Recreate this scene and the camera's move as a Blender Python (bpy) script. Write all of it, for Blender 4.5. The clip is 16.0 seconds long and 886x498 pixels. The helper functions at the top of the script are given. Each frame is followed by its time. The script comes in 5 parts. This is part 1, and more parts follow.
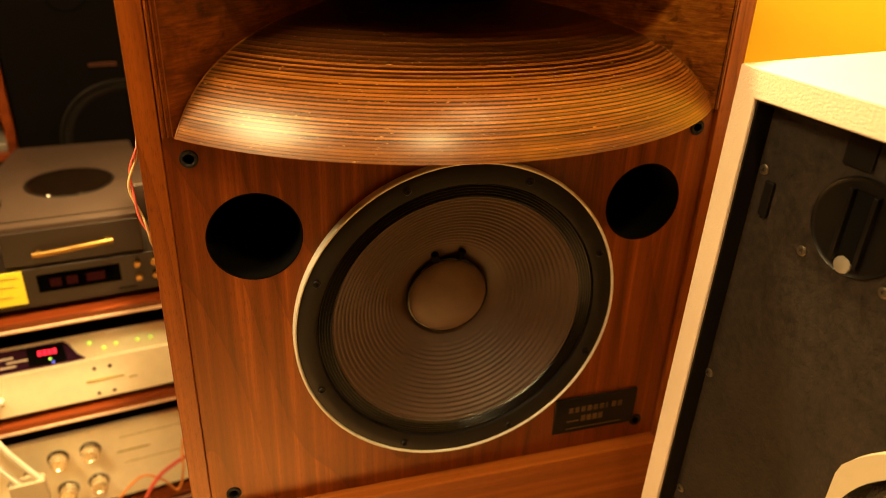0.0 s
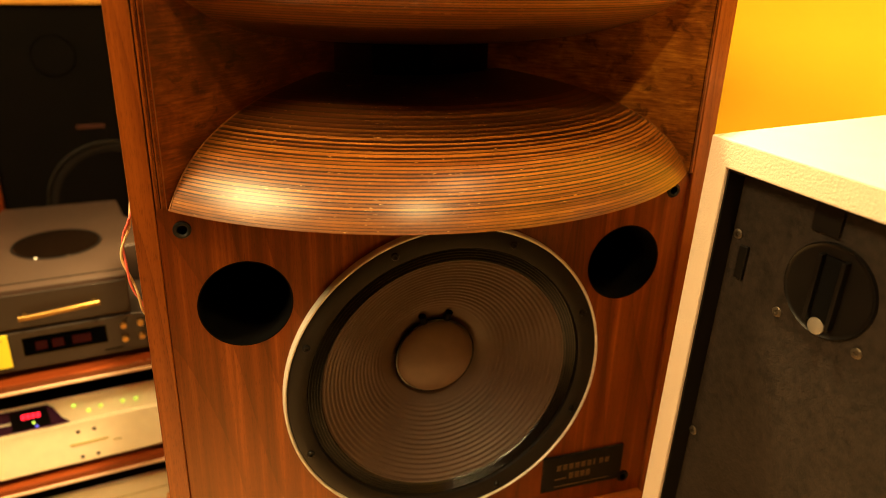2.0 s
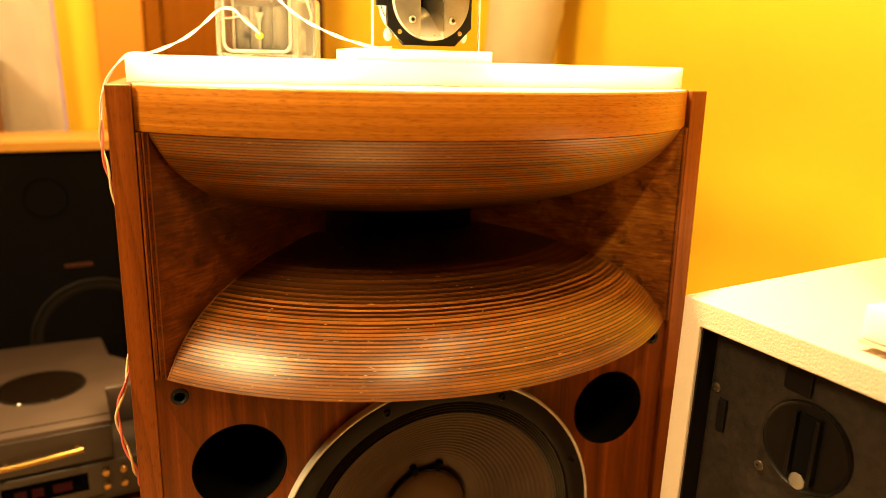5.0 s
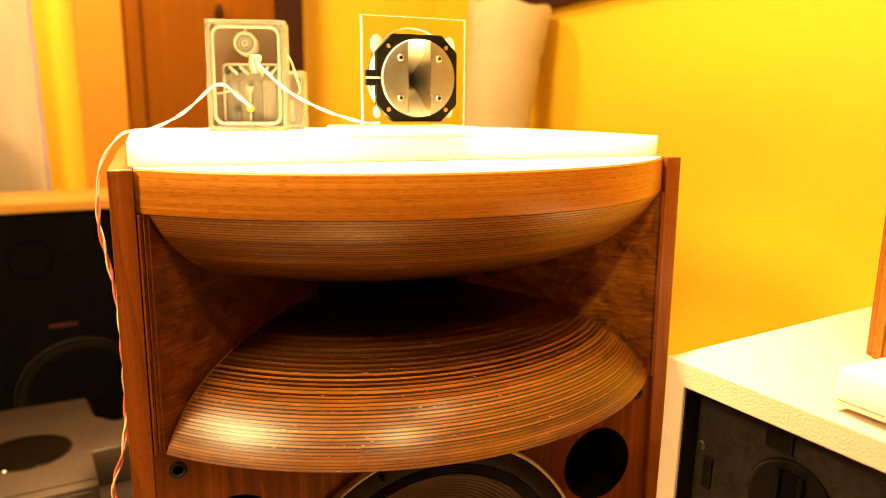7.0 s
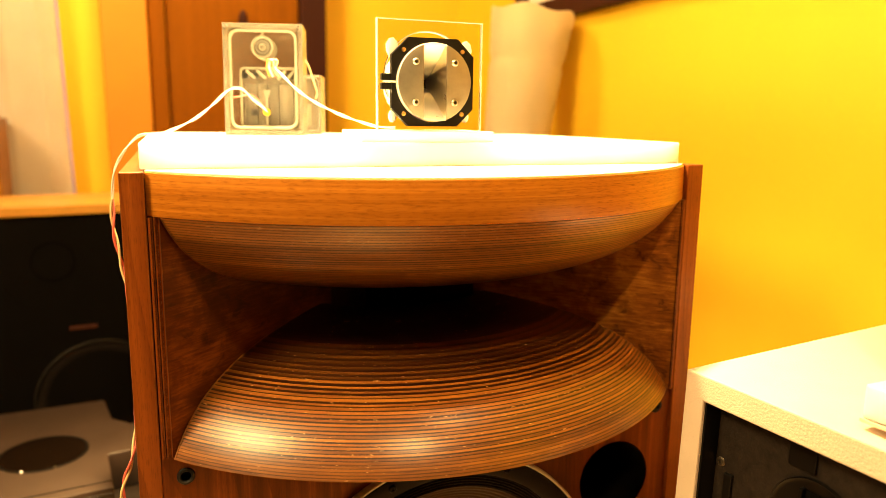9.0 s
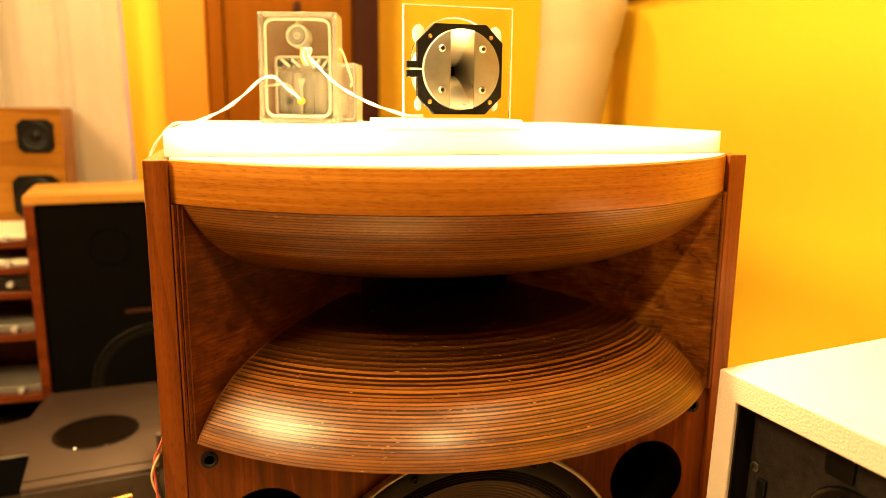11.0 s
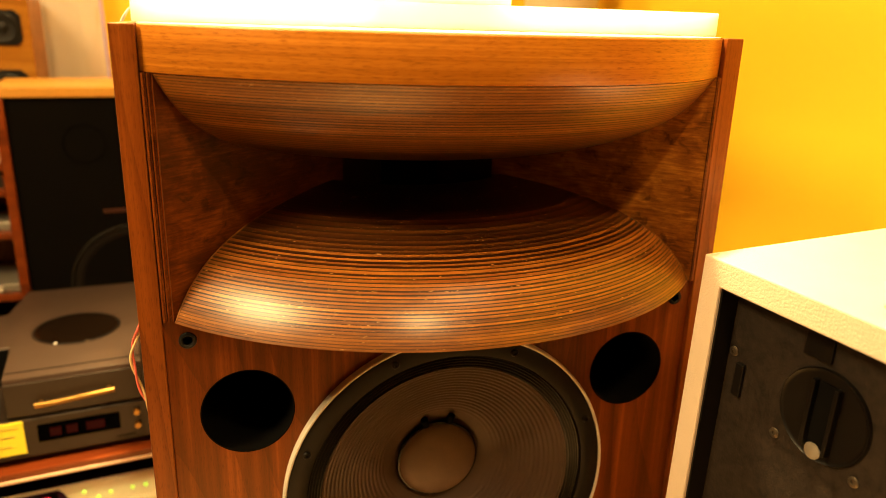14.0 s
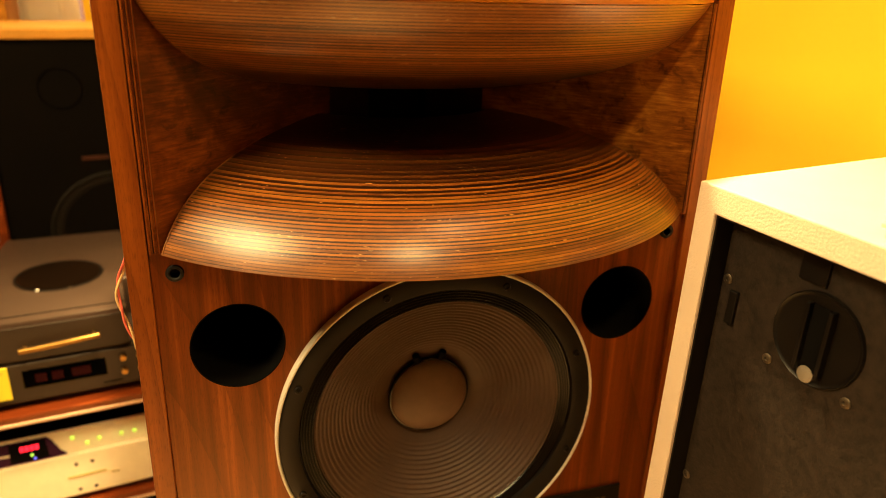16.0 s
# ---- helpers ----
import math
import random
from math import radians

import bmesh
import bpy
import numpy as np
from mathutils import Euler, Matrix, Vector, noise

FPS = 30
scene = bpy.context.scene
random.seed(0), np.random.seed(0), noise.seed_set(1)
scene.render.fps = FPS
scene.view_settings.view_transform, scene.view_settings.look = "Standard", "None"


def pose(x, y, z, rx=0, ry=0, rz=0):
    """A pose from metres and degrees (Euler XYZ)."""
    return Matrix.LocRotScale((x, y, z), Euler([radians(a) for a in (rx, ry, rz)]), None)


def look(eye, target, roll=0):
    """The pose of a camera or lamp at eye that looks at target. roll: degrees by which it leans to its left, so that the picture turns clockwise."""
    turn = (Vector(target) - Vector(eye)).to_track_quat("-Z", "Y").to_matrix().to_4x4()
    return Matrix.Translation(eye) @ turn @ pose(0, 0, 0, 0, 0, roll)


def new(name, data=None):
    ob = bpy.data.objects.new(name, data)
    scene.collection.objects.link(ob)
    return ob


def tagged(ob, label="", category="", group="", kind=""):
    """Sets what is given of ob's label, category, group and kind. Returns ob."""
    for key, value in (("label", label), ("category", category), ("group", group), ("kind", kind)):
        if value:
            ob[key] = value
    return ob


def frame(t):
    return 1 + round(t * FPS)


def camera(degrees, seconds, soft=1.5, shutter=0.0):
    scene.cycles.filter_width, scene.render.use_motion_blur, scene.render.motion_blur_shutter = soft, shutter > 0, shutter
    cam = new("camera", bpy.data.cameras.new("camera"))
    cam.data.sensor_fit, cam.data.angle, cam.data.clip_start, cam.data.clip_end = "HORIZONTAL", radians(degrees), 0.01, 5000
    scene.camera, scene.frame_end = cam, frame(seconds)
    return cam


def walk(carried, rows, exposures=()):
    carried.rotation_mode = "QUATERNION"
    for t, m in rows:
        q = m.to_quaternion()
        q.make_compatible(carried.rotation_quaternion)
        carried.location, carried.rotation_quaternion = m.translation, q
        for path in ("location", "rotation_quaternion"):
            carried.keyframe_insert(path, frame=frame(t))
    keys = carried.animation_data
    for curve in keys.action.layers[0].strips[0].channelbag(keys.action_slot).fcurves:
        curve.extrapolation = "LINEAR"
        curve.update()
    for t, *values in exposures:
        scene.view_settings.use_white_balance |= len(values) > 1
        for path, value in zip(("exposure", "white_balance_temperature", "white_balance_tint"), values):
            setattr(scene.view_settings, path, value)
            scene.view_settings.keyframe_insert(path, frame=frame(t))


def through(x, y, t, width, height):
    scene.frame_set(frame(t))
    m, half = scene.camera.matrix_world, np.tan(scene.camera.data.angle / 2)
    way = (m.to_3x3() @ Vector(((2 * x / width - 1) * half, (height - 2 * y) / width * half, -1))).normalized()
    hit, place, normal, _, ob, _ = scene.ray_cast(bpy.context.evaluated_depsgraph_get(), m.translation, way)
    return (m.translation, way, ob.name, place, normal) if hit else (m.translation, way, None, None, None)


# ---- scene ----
cam = camera(62.7, 16.0, 0.85)
cam.data.dof.use_dof, cam.data.dof.focus_distance, cam.data.dof.aperture_fstop = True, 0.76, 3.5
PATH = [
    (0, (-0.25, -0.708, 0.928), (0.295, 1.006, 0.052), 2.1),
    (0.5, (-0.247, -0.713, 0.929), (0.308, 1.011, 0.081), 1.8),
    (1, (-0.248, -0.717, 0.935), (0.322, 1.019, 0.122), 1.8),
    (1.5, (-0.252, -0.717, 0.943), (0.332, 1.025, 0.153), 2.0),
    (2, (-0.258, -0.717, 0.953), (0.343, 1.035, 0.197), 1.9),
    (2.5, (-0.262, -0.72, 0.96), (0.354, 1.042, 0.241), 1.8),
    (3, (-0.264, -0.726, 0.973), (0.367, 1.055, 0.317), 1.4),
    (3.5, (-0.267, -0.727, 0.983), (0.375, 1.07, 0.384), 0.9),
    (4, (-0.27, -0.725, 0.999), (0.393, 1.079, 0.447), 1.2),
    (4.5, (-0.273, -0.725, 1.008), (0.393, 1.086, 0.483), 1.2),
    (5, (-0.276, -0.727, 1.019), (0.404, 1.092, 0.539), 1.2),
    (7.5, (-0.297, -0.742, 1.061), (0.448, 1.078, 0.695), 0.2),
    (8, (-0.297, -0.738, 1.062), (0.436, 1.088, 0.706), 0.3),
    (8.5, (-0.285, -0.735, 1.055), (0.421, 1.102, 0.702), 0.5),
    (9, (-0.281, -0.732, 1.054), (0.402, 1.114, 0.696), 0.7),
    (11.5, (-0.23, -0.732, 1.051), (0.273, 1.16, 0.641), 0.6),
    (12, (-0.227, -0.726, 1.04), (0.281, 1.149, 0.563), 0.8),
    (12.5, (-0.226, -0.725, 1.033), (0.291, 1.138, 0.522), 1.0),
    (13, (-0.232, -0.729, 1.028), (0.289, 1.129, 0.502), 1.4),
    (13.5, (-0.236, -0.727, 1.019), (0.303, 1.113, 0.448), 1.5),
    (14, (-0.233, -0.723, 1.009), (0.315, 1.106, 0.412), 1.7),
    (14.5, (-0.23, -0.721, 1.001), (0.325, 1.098, 0.379), 1.9),
    (15, (-0.229, -0.72, 0.991), (0.321, 1.09, 0.34), 2.1),
    (15.5, (-0.233, -0.718, 0.989), (0.331, 1.084, 0.33), 2.0),
    (16, (-0.24, -0.718, 0.977), (0.344, 1.061, 0.274), 1.8),
]
walk(cam, [(t, look(eye, target, roll)) for t, eye, target, roll in PATH])

# ---- light ----
WARM = (1.0, 0.69, 0.285)


def ceiling_or_fill_light(place, target, watts, size):
    data = bpy.data.lights.new("ceiling_or_fill_lamp", "AREA")
    data.shape, data.size, data.energy, data.color = "DISK", size, watts, WARM
    ob = new("ceiling_or_fill_lamp", data)
    ob.matrix_world = look(place, target)
    return ob


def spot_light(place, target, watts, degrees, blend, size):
    data = bpy.data.lights.new("ceiling_or_fill_spot", "SPOT")
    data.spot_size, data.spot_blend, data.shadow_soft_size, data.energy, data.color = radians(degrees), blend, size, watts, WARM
    ob = new("ceiling_or_fill_spot", data)
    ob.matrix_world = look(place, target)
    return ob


ceiling_or_fill_light((-1.47, -0.34, 2.18), (-0.3, 0.0, 0.7), 96.0, 0.80)
ceiling_or_fill_light((-0.10, -1.14, 2.18), (0.05, 0.1, 0.7), 17.0, 0.09)
ceiling_or_fill_light((0.32, -0.50, 2.20), (0.2, -0.3, 0.7), 5.0, 0.08)
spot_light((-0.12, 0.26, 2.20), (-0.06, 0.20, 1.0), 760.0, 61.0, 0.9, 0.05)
# Unseen spot added: its floor pool reflects as the upper flare's pale patch
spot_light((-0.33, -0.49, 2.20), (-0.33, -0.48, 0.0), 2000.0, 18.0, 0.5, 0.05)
# Unseen spot added: its floor pool lends the baffle's left a golden sheen
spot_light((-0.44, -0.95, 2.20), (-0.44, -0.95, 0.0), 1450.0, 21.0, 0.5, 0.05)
# Unseen fill lamp added to brighten the curtain, pillar and back wall
ceiling_or_fill_light((-0.35, 1.24, 2.20), (-0.45, 1.40, 0.0), 24.0, 0.30)

world = bpy.data.worlds.new("world")
scene.world = world
world.use_nodes = True
world.node_tree.nodes["Background"].inputs[0].default_value = (1.0, 0.7, 0.4, 1)
world.node_tree.nodes["Background"].inputs[1].default_value = 0.006


# ---- materials ----
def material(name):
    m = bpy.data.materials.new(name)
    m.use_nodes = True
    t = m.node_tree
    return m, t, t.nodes["Principled BSDF"]


def node(t, kind, **values):
    n = t.nodes.new(kind)
    for key, value in values.items():
        n.inputs[key].default_value = value
    return n


def coords(t, scale):
    c = t.nodes.new("ShaderNodeTexCoord")
    m = t.nodes.new("ShaderNodeMapping")
    m.inputs["Scale"].default_value = scale
    t.links.new(c.outputs["Object"], m.inputs["Vector"])
    return m.outputs["Vector"]


def noise_of(t, scale, detail=3.0, rough=0.55, distortion=0.0, vector=None):
    n = node(t, "ShaderNodeTexNoise", Scale=1.0, Detail=detail, Roughness=rough, Distortion=distortion)
    t.links.new(vector or coords(t, scale), n.inputs["Vector"])
    return n.outputs["Fac"]


def ramp_of(t, fac, stops):
    r = t.nodes.new("ShaderNodeValToRGB")
    while len(r.color_ramp.elements) < len(stops):
        r.color_ramp.elements.new(0.5)
    for e, (p, c) in zip(r.color_ramp.elements, stops):
        e.position, e.color = p, (*c, 1) if len(c) == 3 else c
    t.links.new(fac, r.inputs["Fac"])
    return r.outputs["Color"]


def maths(t, kind, a, b=0.0):
    n = t.nodes.new("ShaderNodeMath")
    n.operation = kind
    for i, v in enumerate((a, b)):
        if isinstance(v, (int, float)):
            n.inputs[i].default_value = v
        else:
            t.links.new(v, n.inputs[i])
    return n.outputs[0]


def mixed(t, fac, a, b, kind="MIX"):
    n = t.nodes.new("ShaderNodeMix")
    n.data_type, n.blend_type = "RGBA", kind
    for i, v in ((0, fac), (6, a), (7, b)):
        if isinstance(v, (int, float)):
            n.inputs[i].default_value = v
        elif isinstance(v, tuple):
            n.inputs[i].default_value = (*v, 1)
        else:
            t.links.new(v, n.inputs[i])
    return n.outputs[2]


def bumped(t, bsdf, height, strength, distance):
    b = node(t, "ShaderNodeBump", Strength=strength, Distance=distance)
    t.links.new(height, b.inputs["Height"])
    t.links.new(b.outputs["Normal"], bsdf.inputs["Normal"])


def wood(name, dark, mid, light, grain="z", rough=0.38, lines=26.0, stretch=0.9, width=7.0, coat=0.0, spec=0.35, fine=80.0, pore_width=900.0, bold=0.26, cloud=0.8):
    """Veneer whose grain runs along one axis: contour figure, long streaks and short pores."""
    m, t, s = material(name)

    def scale(along, across):
        return {"x": (along, across, across), "y": (across, along, across), "z": (across, across, along), "bow": (along, along, across)}[grain]

    base = noise_of(t, scale(stretch, width), 1.0, 0.4, 0.25)
    figure = maths(t, "FRACT", maths(t, "MULTIPLY", base, lines / 6.2832))
    figure = maths(t, "SUBTRACT", 1.0, maths(t, "POWER", figure, 5.0))
    streak = noise_of(t, scale(1.3, fine), 6.0, 0.66)
    both = maths(t, "ADD", maths(t, "MULTIPLY", figure, bold), maths(t, "MULTIPLY", streak, 0.90 - bold))
    col = ramp_of(t, both, [(0.30, dark), (0.53, mid), (0.70, light)])
    pores = noise_of(t, scale(85.0, pore_width), 2.0, 0.5)
    pore = ramp_of(t, pores, [(0.35, (0.52, 0.46, 0.42)), (0.45, (1, 1, 1))])
    col = mixed(t, 0.8 if pore_width > 1000.0 else 0.38, col, pore, "MULTIPLY")
    blotch = ramp_of(t, noise_of(t, scale(0.9, 11.0), 3.0), [(0.28, (0.66, 0.62, 0.60)), (0.5, (1, 1, 1)), (0.72, (1.18, 1.26, 1.40))])
    col = mixed(t, cloud, col, blotch, "MULTIPLY")
    t.links.new(col, s.inputs["Base Color"])
    r = maths(t, "ADD", maths(t, "MULTIPLY", noise_of(t, (17, 17, 17), 3.0), 0.16), rough - 0.08)
    t.links.new(r, s.inputs["Roughness"])
    s.inputs["Specular IOR Level"].default_value = spec
    s.inputs["Specular Tint"].default_value = (1.0, 0.53, 0.20, 1)
    s.inputs["Coat Tint"].default_value = (1.0, 0.90, 0.74, 1)
    s.inputs["Coat Weight"].default_value = coat
    s.inputs["Coat Roughness"].default_value = 0.27
    s.inputs["Coat IOR"].default_value = 1.58
    bumped(t, s, pores, 0.12, 0.0006)
    return m


def plain(name, colour, rough=0.5, metal=0.0, vary=0.15, scale=30.0, bump=0.0, bump_scale=400.0, coat=0.0, spec=0.5):
    """Paint, plastic or metal with soft mottling, uneven gloss and an optional fine relief."""
    m, t, s = material(name)
    two = maths(t, "ADD", maths(t, "MULTIPLY", noise_of(t, (scale,) * 3, 4.0), 0.6), maths(t, "MULTIPLY", noise_of(t, (scale * 0.12,) * 3, 3.0), 0.4))
    lo, hi = tuple(c * (1 - vary) for c in colour), tuple(min(1.0, c * (1 + vary)) for c in colour)
    t.links.new(ramp_of(t, two, [(0.3, lo), (0.7, hi)]), s.inputs["Base Color"])
    t.links.new(maths(t, "ADD", maths(t, "MULTIPLY", two, 0.2), rough - 0.1), s.inputs["Roughness"])
    s.inputs["Metallic"].default_value = metal
    s.inputs["Coat Weight"].default_value = coat
    s.inputs["Specular IOR Level"].default_value = spec
    if bump:
        bumped(t, s, noise_of(t, (bump_scale,) * 3, 3.0), bump, 0.001)
    return m


def glowing(name, colour, strength):
    m, t, s = material(name)
    s.inputs["Base Color"].default_value = (*colour, 1)
    s.inputs["Emission Color"].default_value = (*colour, 1)
    s.inputs["Emission Strength"].default_value = strength
    s.inputs["Specular IOR Level"].default_value = 0.05
    return m


def clear(name, tint=(0.97, 0.96, 0.93), rough=0.04):
    m, t, s = material(name)
    s.inputs["Base Color"].default_value = (*tint, 1)
    s.inputs["Transmission Weight"].default_value = 1.0
    s.inputs["IOR"].default_value = 1.49
    s.inputs["Roughness"].default_value = rough
    return m


def hazy(name, colour, through):
    """Milky translucent plastic: part of the light goes through, part is scattered."""
    m, t, s = material(name)
    s.inputs["Base Color"].default_value = (*colour, 1)
    s.inputs["Transmission Weight"].default_value = through
    s.inputs["IOR"].default_value = 1.3
    s.inputs["Roughness"].default_value = 0.22
    return m


def laminate(name, light, dark, rough, spread, coat):
    """One ply: streaks along the layer, a tone of its own from piece to piece, small chips."""
    m, t, s = material(name)
    info = t.nodes.new("ShaderNodeObjectInfo")
    streak = noise_of(t, (38.0, 38.0, 600.0), 4.0, 0.62)
    long = noise_of(t, (7.0, 7.0, 240.0), 3.0)
    tone = maths(t, "ADD", maths(t, "MULTIPLY", streak, 0.55), maths(t, "MULTIPLY", long, 0.45))
    tone = maths(t, "ADD", tone, maths(t, "MULTIPLY", maths(t, "SUBTRACT", info.outputs["Random"], 0.5), spread))
    col = ramp_of(t, tone, [(0.28, dark), (0.5, tuple((a + b) / 2 for a, b in zip(light, dark))), (0.74, light)])
    worn = maths(t, "ADD", noise_of(t, (130.0, 130.0, 1200.0), 2.0), maths(t, "MULTIPLY", maths(t, "POWER", info.outputs["Random"], 8.0), 0.10))
    chips = ramp_of(t, worn, [(0.705, (0, 0, 0)), (0.745, (1, 1, 1))])
    col = mixed(t, chips, col, (0.50, 0.29, 0.11))
    t.links.new(col, s.inputs["Base Color"])
    t.links.new(maths(t, "ADD", maths(t, "MULTIPLY", streak, 0.18), rough - 0.09), s.inputs["Roughness"])
    s.inputs["Specular Tint"].default_value = (1.0, 0.86, 0.68, 1)
    s.inputs["Coat Weight"].default_value = coat
    s.inputs["Specular IOR Level"].default_value = 0.1
    s.inputs["Coat Roughness"].default_value = 0.315
    bumped(t, s, streak, 0.10, 0.0005)
    return m


def burl(name, dark, mid, light, seed):
    """Dark veneer with cloudy mottling and short wavy grain."""
    m, t, s = material(name)
    cloud = noise_of(t, (22.0, 22.0, 30.0), 5.0, 0.65, 0.8)
    wavy = noise_of(t, (34.0, 34.0, 330.0), 5.0, 0.65, 0.4)
    patch = noise_of(t, (9.0 + seed, 9.0, 13.0), 3.0, 0.6, 0.5)
    tone = maths(t, "ADD", maths(t, "MULTIPLY", cloud, 0.35), maths(t, "ADD", maths(t, "MULTIPLY", wavy, 0.35), maths(t, "MULTIPLY", patch, 0.30)))
    col = ramp_of(t, tone, [(0.37, dark), (0.49, mid), (0.64, light)])
    knots = ramp_of(t, noise_of(t, (38.0, 38.0, 60.0), 4.0, 0.6, 0.6), [(0.30, (0.30, 0.26, 0.24)), (0.42, (1, 1, 1))])
    col = mixed(t, 0.85, col, knots, "MULTIPLY")
    t.links.new(col, s.inputs["Base Color"])
    s.inputs["Roughness"].default_value = 0.40
    s.inputs["Specular IOR Level"].default_value = 0.35
    s.inputs["Specular Tint"].default_value = (1.0, 0.72, 0.40, 1)
    bumped(t, s, wavy, 0.08, 0.0006)
    return m


WALNUT = wood("walnut_upright", (0.045, 0.0070, 0.0008), (0.132, 0.0230, 0.0025), (0.29, 0.072, 0.0090), "z", 0.36, 120.0, 0.50, 3.6, 0.10, 1.0, 90.0, 1500.0, 0.11, 0.75)
WALNUT_EDGE = wood("walnut_edge", (0.105, 0.0215, 0.0028), (0.200, 0.0480, 0.0056), (0.30, 0.086, 0.0105), "z", 0.38, 80.0, 0.35, 9.0, 0.3, 0.8, 110.0, 1300.0, 0.16, 0.5)
WALNUT_RAIL = wood("walnut_rail", (0.15, 0.042, 0.0035), (0.34, 0.114, 0.0088), (0.52, 0.195, 0.0185), "bow", 0.36, 2.0, 1.2, 12.0, 0.5, 0.4, 260.0, 1700.0)
WALNUT_LOW = wood("walnut_low_rail", (0.13, 0.031, 0.0045), (0.22, 0.058, 0.0083), (0.32, 0.10, 0.015), "x", 0.40, 9.0, 0.8, 9.0, 0.15)
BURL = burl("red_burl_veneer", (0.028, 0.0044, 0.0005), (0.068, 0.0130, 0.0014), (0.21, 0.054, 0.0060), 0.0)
# Throat shade put into the colour: the burl taken nearly to black
BURL_SHADED = burl("shaded_throat_veneer", (0.006, 0.0012, 0.0003), (0.013, 0.0028, 0.0005), (0.030, 0.008, 0.0012), 1.2)
# Paler copy of BURL: stronger light on the right cheek, put into colour
BURL_LIT = burl("lit_golden_burl", (0.068, 0.0165, 0.0020), (0.205, 0.063, 0.0068), (0.50, 0.205, 0.0230), 2.6)
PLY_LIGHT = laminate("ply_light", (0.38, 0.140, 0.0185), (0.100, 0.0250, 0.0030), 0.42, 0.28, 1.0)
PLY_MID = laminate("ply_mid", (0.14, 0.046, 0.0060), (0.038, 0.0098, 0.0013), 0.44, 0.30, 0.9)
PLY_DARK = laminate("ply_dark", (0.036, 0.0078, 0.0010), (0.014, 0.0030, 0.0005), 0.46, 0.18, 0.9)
PLY_EDGE = laminate("ply_edge", (0.30, 0.12, 0.025), (0.12, 0.040, 0.008), 0.4, 0.1, 0.5)
BLACK = plain("black_paint", (0.0037, 0.0027, 0.0021), 0.42, 0.0, 0.3, 30.0, 0.0, 400.0, 0.0, 0.22)
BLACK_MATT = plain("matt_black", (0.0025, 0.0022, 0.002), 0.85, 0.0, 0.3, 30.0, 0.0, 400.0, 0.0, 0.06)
BAFFLE_BLACK = plain("worn_black_baffle", (0.0027, 0.0019, 0.0014), 0.85, 0.0, 0.35, 18.0, 0.1, 300.0, 0.0, 0.06)
FRAME_BLACK = plain("cast_frame_black", (0.0066, 0.0048, 0.0038), 0.50, 0.0, 0.25, 60.0, 0.10, 900.0, 0.0, 0.25)
SURROUND = plain("doped_surround", (0.003, 0.0027, 0.0024), 0.16, 0.0, 0.3, 40.0, 0.65, 300.0)
CONE = plain("cone_paper", (0.062, 0.034, 0.021), 0.60, 0.0, 0.16, 90.0, 0.25, 1500.0)
DUST_CAP = plain("dust_cap_cloth", (0.130, 0.077, 0.049), 0.60, 0.0, 0.2, 45.0, 0.25, 1400.0)
ALUMINIUM = plain("spun_aluminium", (0.66, 0.62, 0.55), 0.48, 0.10, 0.05, 60.0)
DULL_STEEL = plain("dull_screw", (0.11, 0.085, 0.060), 0.40, 0.8, 0.2, 90.0)
POLISHED = plain("polished_horn_metal", (0.62, 0.58, 0.50), 0.30, 1.0, 0.05, 60.0)
STEEL = plain("screw_steel", (0.30, 0.265, 0.22), 0.44, 0.5, 0.1, 90.0)
VOID_BLACK = plain("port_black", (0.0006, 0.0005, 0.0005), 0.9, 0.0, 0.2, 30.0, 0.0, 400.0, 0.0, 0.02)
FACE_STEEL = plain("brushed_face_steel", (0.27, 0.235, 0.18), 0.36, 0.75, 0.10, 160.0)
EDGE_PALE = plain("pale_edge_strip", (0.70, 0.47, 0.32), 0.4, 0.0, 0.1)
JAMB = plain("dark_stained_jamb", (0.036, 0.0055, 0.0010), 0.6, 0.0, 0.2, 12.0, 0.0, 400.0, 0.0, 0.2)
LILAC = plain("lilac_hem", (0.42, 0.30, 0.62), 0.8)
BADGE_BROWN = plain("dull_brown_badge", (0.045, 0.010, 0.003), 0.5)
GOLD = plain("gold_print", (0.085, 0.046, 0.016), 0.5, 0.4, 0.1)
BRASS = plain("gilt_brass", (0.40, 0.23, 0.065), 0.34, 1.0, 0.12, 70.0)
WHITE_TEX = plain("textured_white_paint", (0.61, 0.49, 0.385), 0.66, 0.0, 0.05, 25.0, 0.65, 420.0)
WHITE_SLAB = plain("white_board", (0.90, 0.89, 0.85), 0.35, 0.0, 0.02, 8.0)
slab_shader = WHITE_SLAB.node_tree.nodes["Principled BSDF"]
slab_shader.inputs["Subsurface Weight"].default_value = 0.9
slab_shader.inputs["Subsurface Radius"].default_value = (1.0, 1.0, 1.0)
slab_shader.inputs["Subsurface Scale"].default_value = 0.05
CHARCOAL = plain("charcoal_baffle", (0.0135, 0.0085, 0.0058), 0.58, 0.0, 0.8, 120.0, 0.7, 260.0, 0.0, 0.30)
CREAM = plain("cream_enamel", (0.42, 0.335, 0.22), 0.45, 0.0, 0.08, 20.0)
YELLOW = plain("yellow_wall_paint", (0.90, 0.56, 0.018), 0.62, 0.0, 0.04, 5.0, 0.06, 120.0)
AMBER = plain("amber_wall_paint", (0.62, 0.235, 0.006), 0.60, 0.0, 0.06, 6.0)
DOOR_BROWN = wood("door_veneer", (0.22, 0.064, 0.0025), (0.245, 0.073, 0.003), (0.27, 0.082, 0.0036), "z", 0.5, 4.0, 0.8, 4.0, 0.0, 0.2, 80.0, 900.0, 0.1, 0.3)
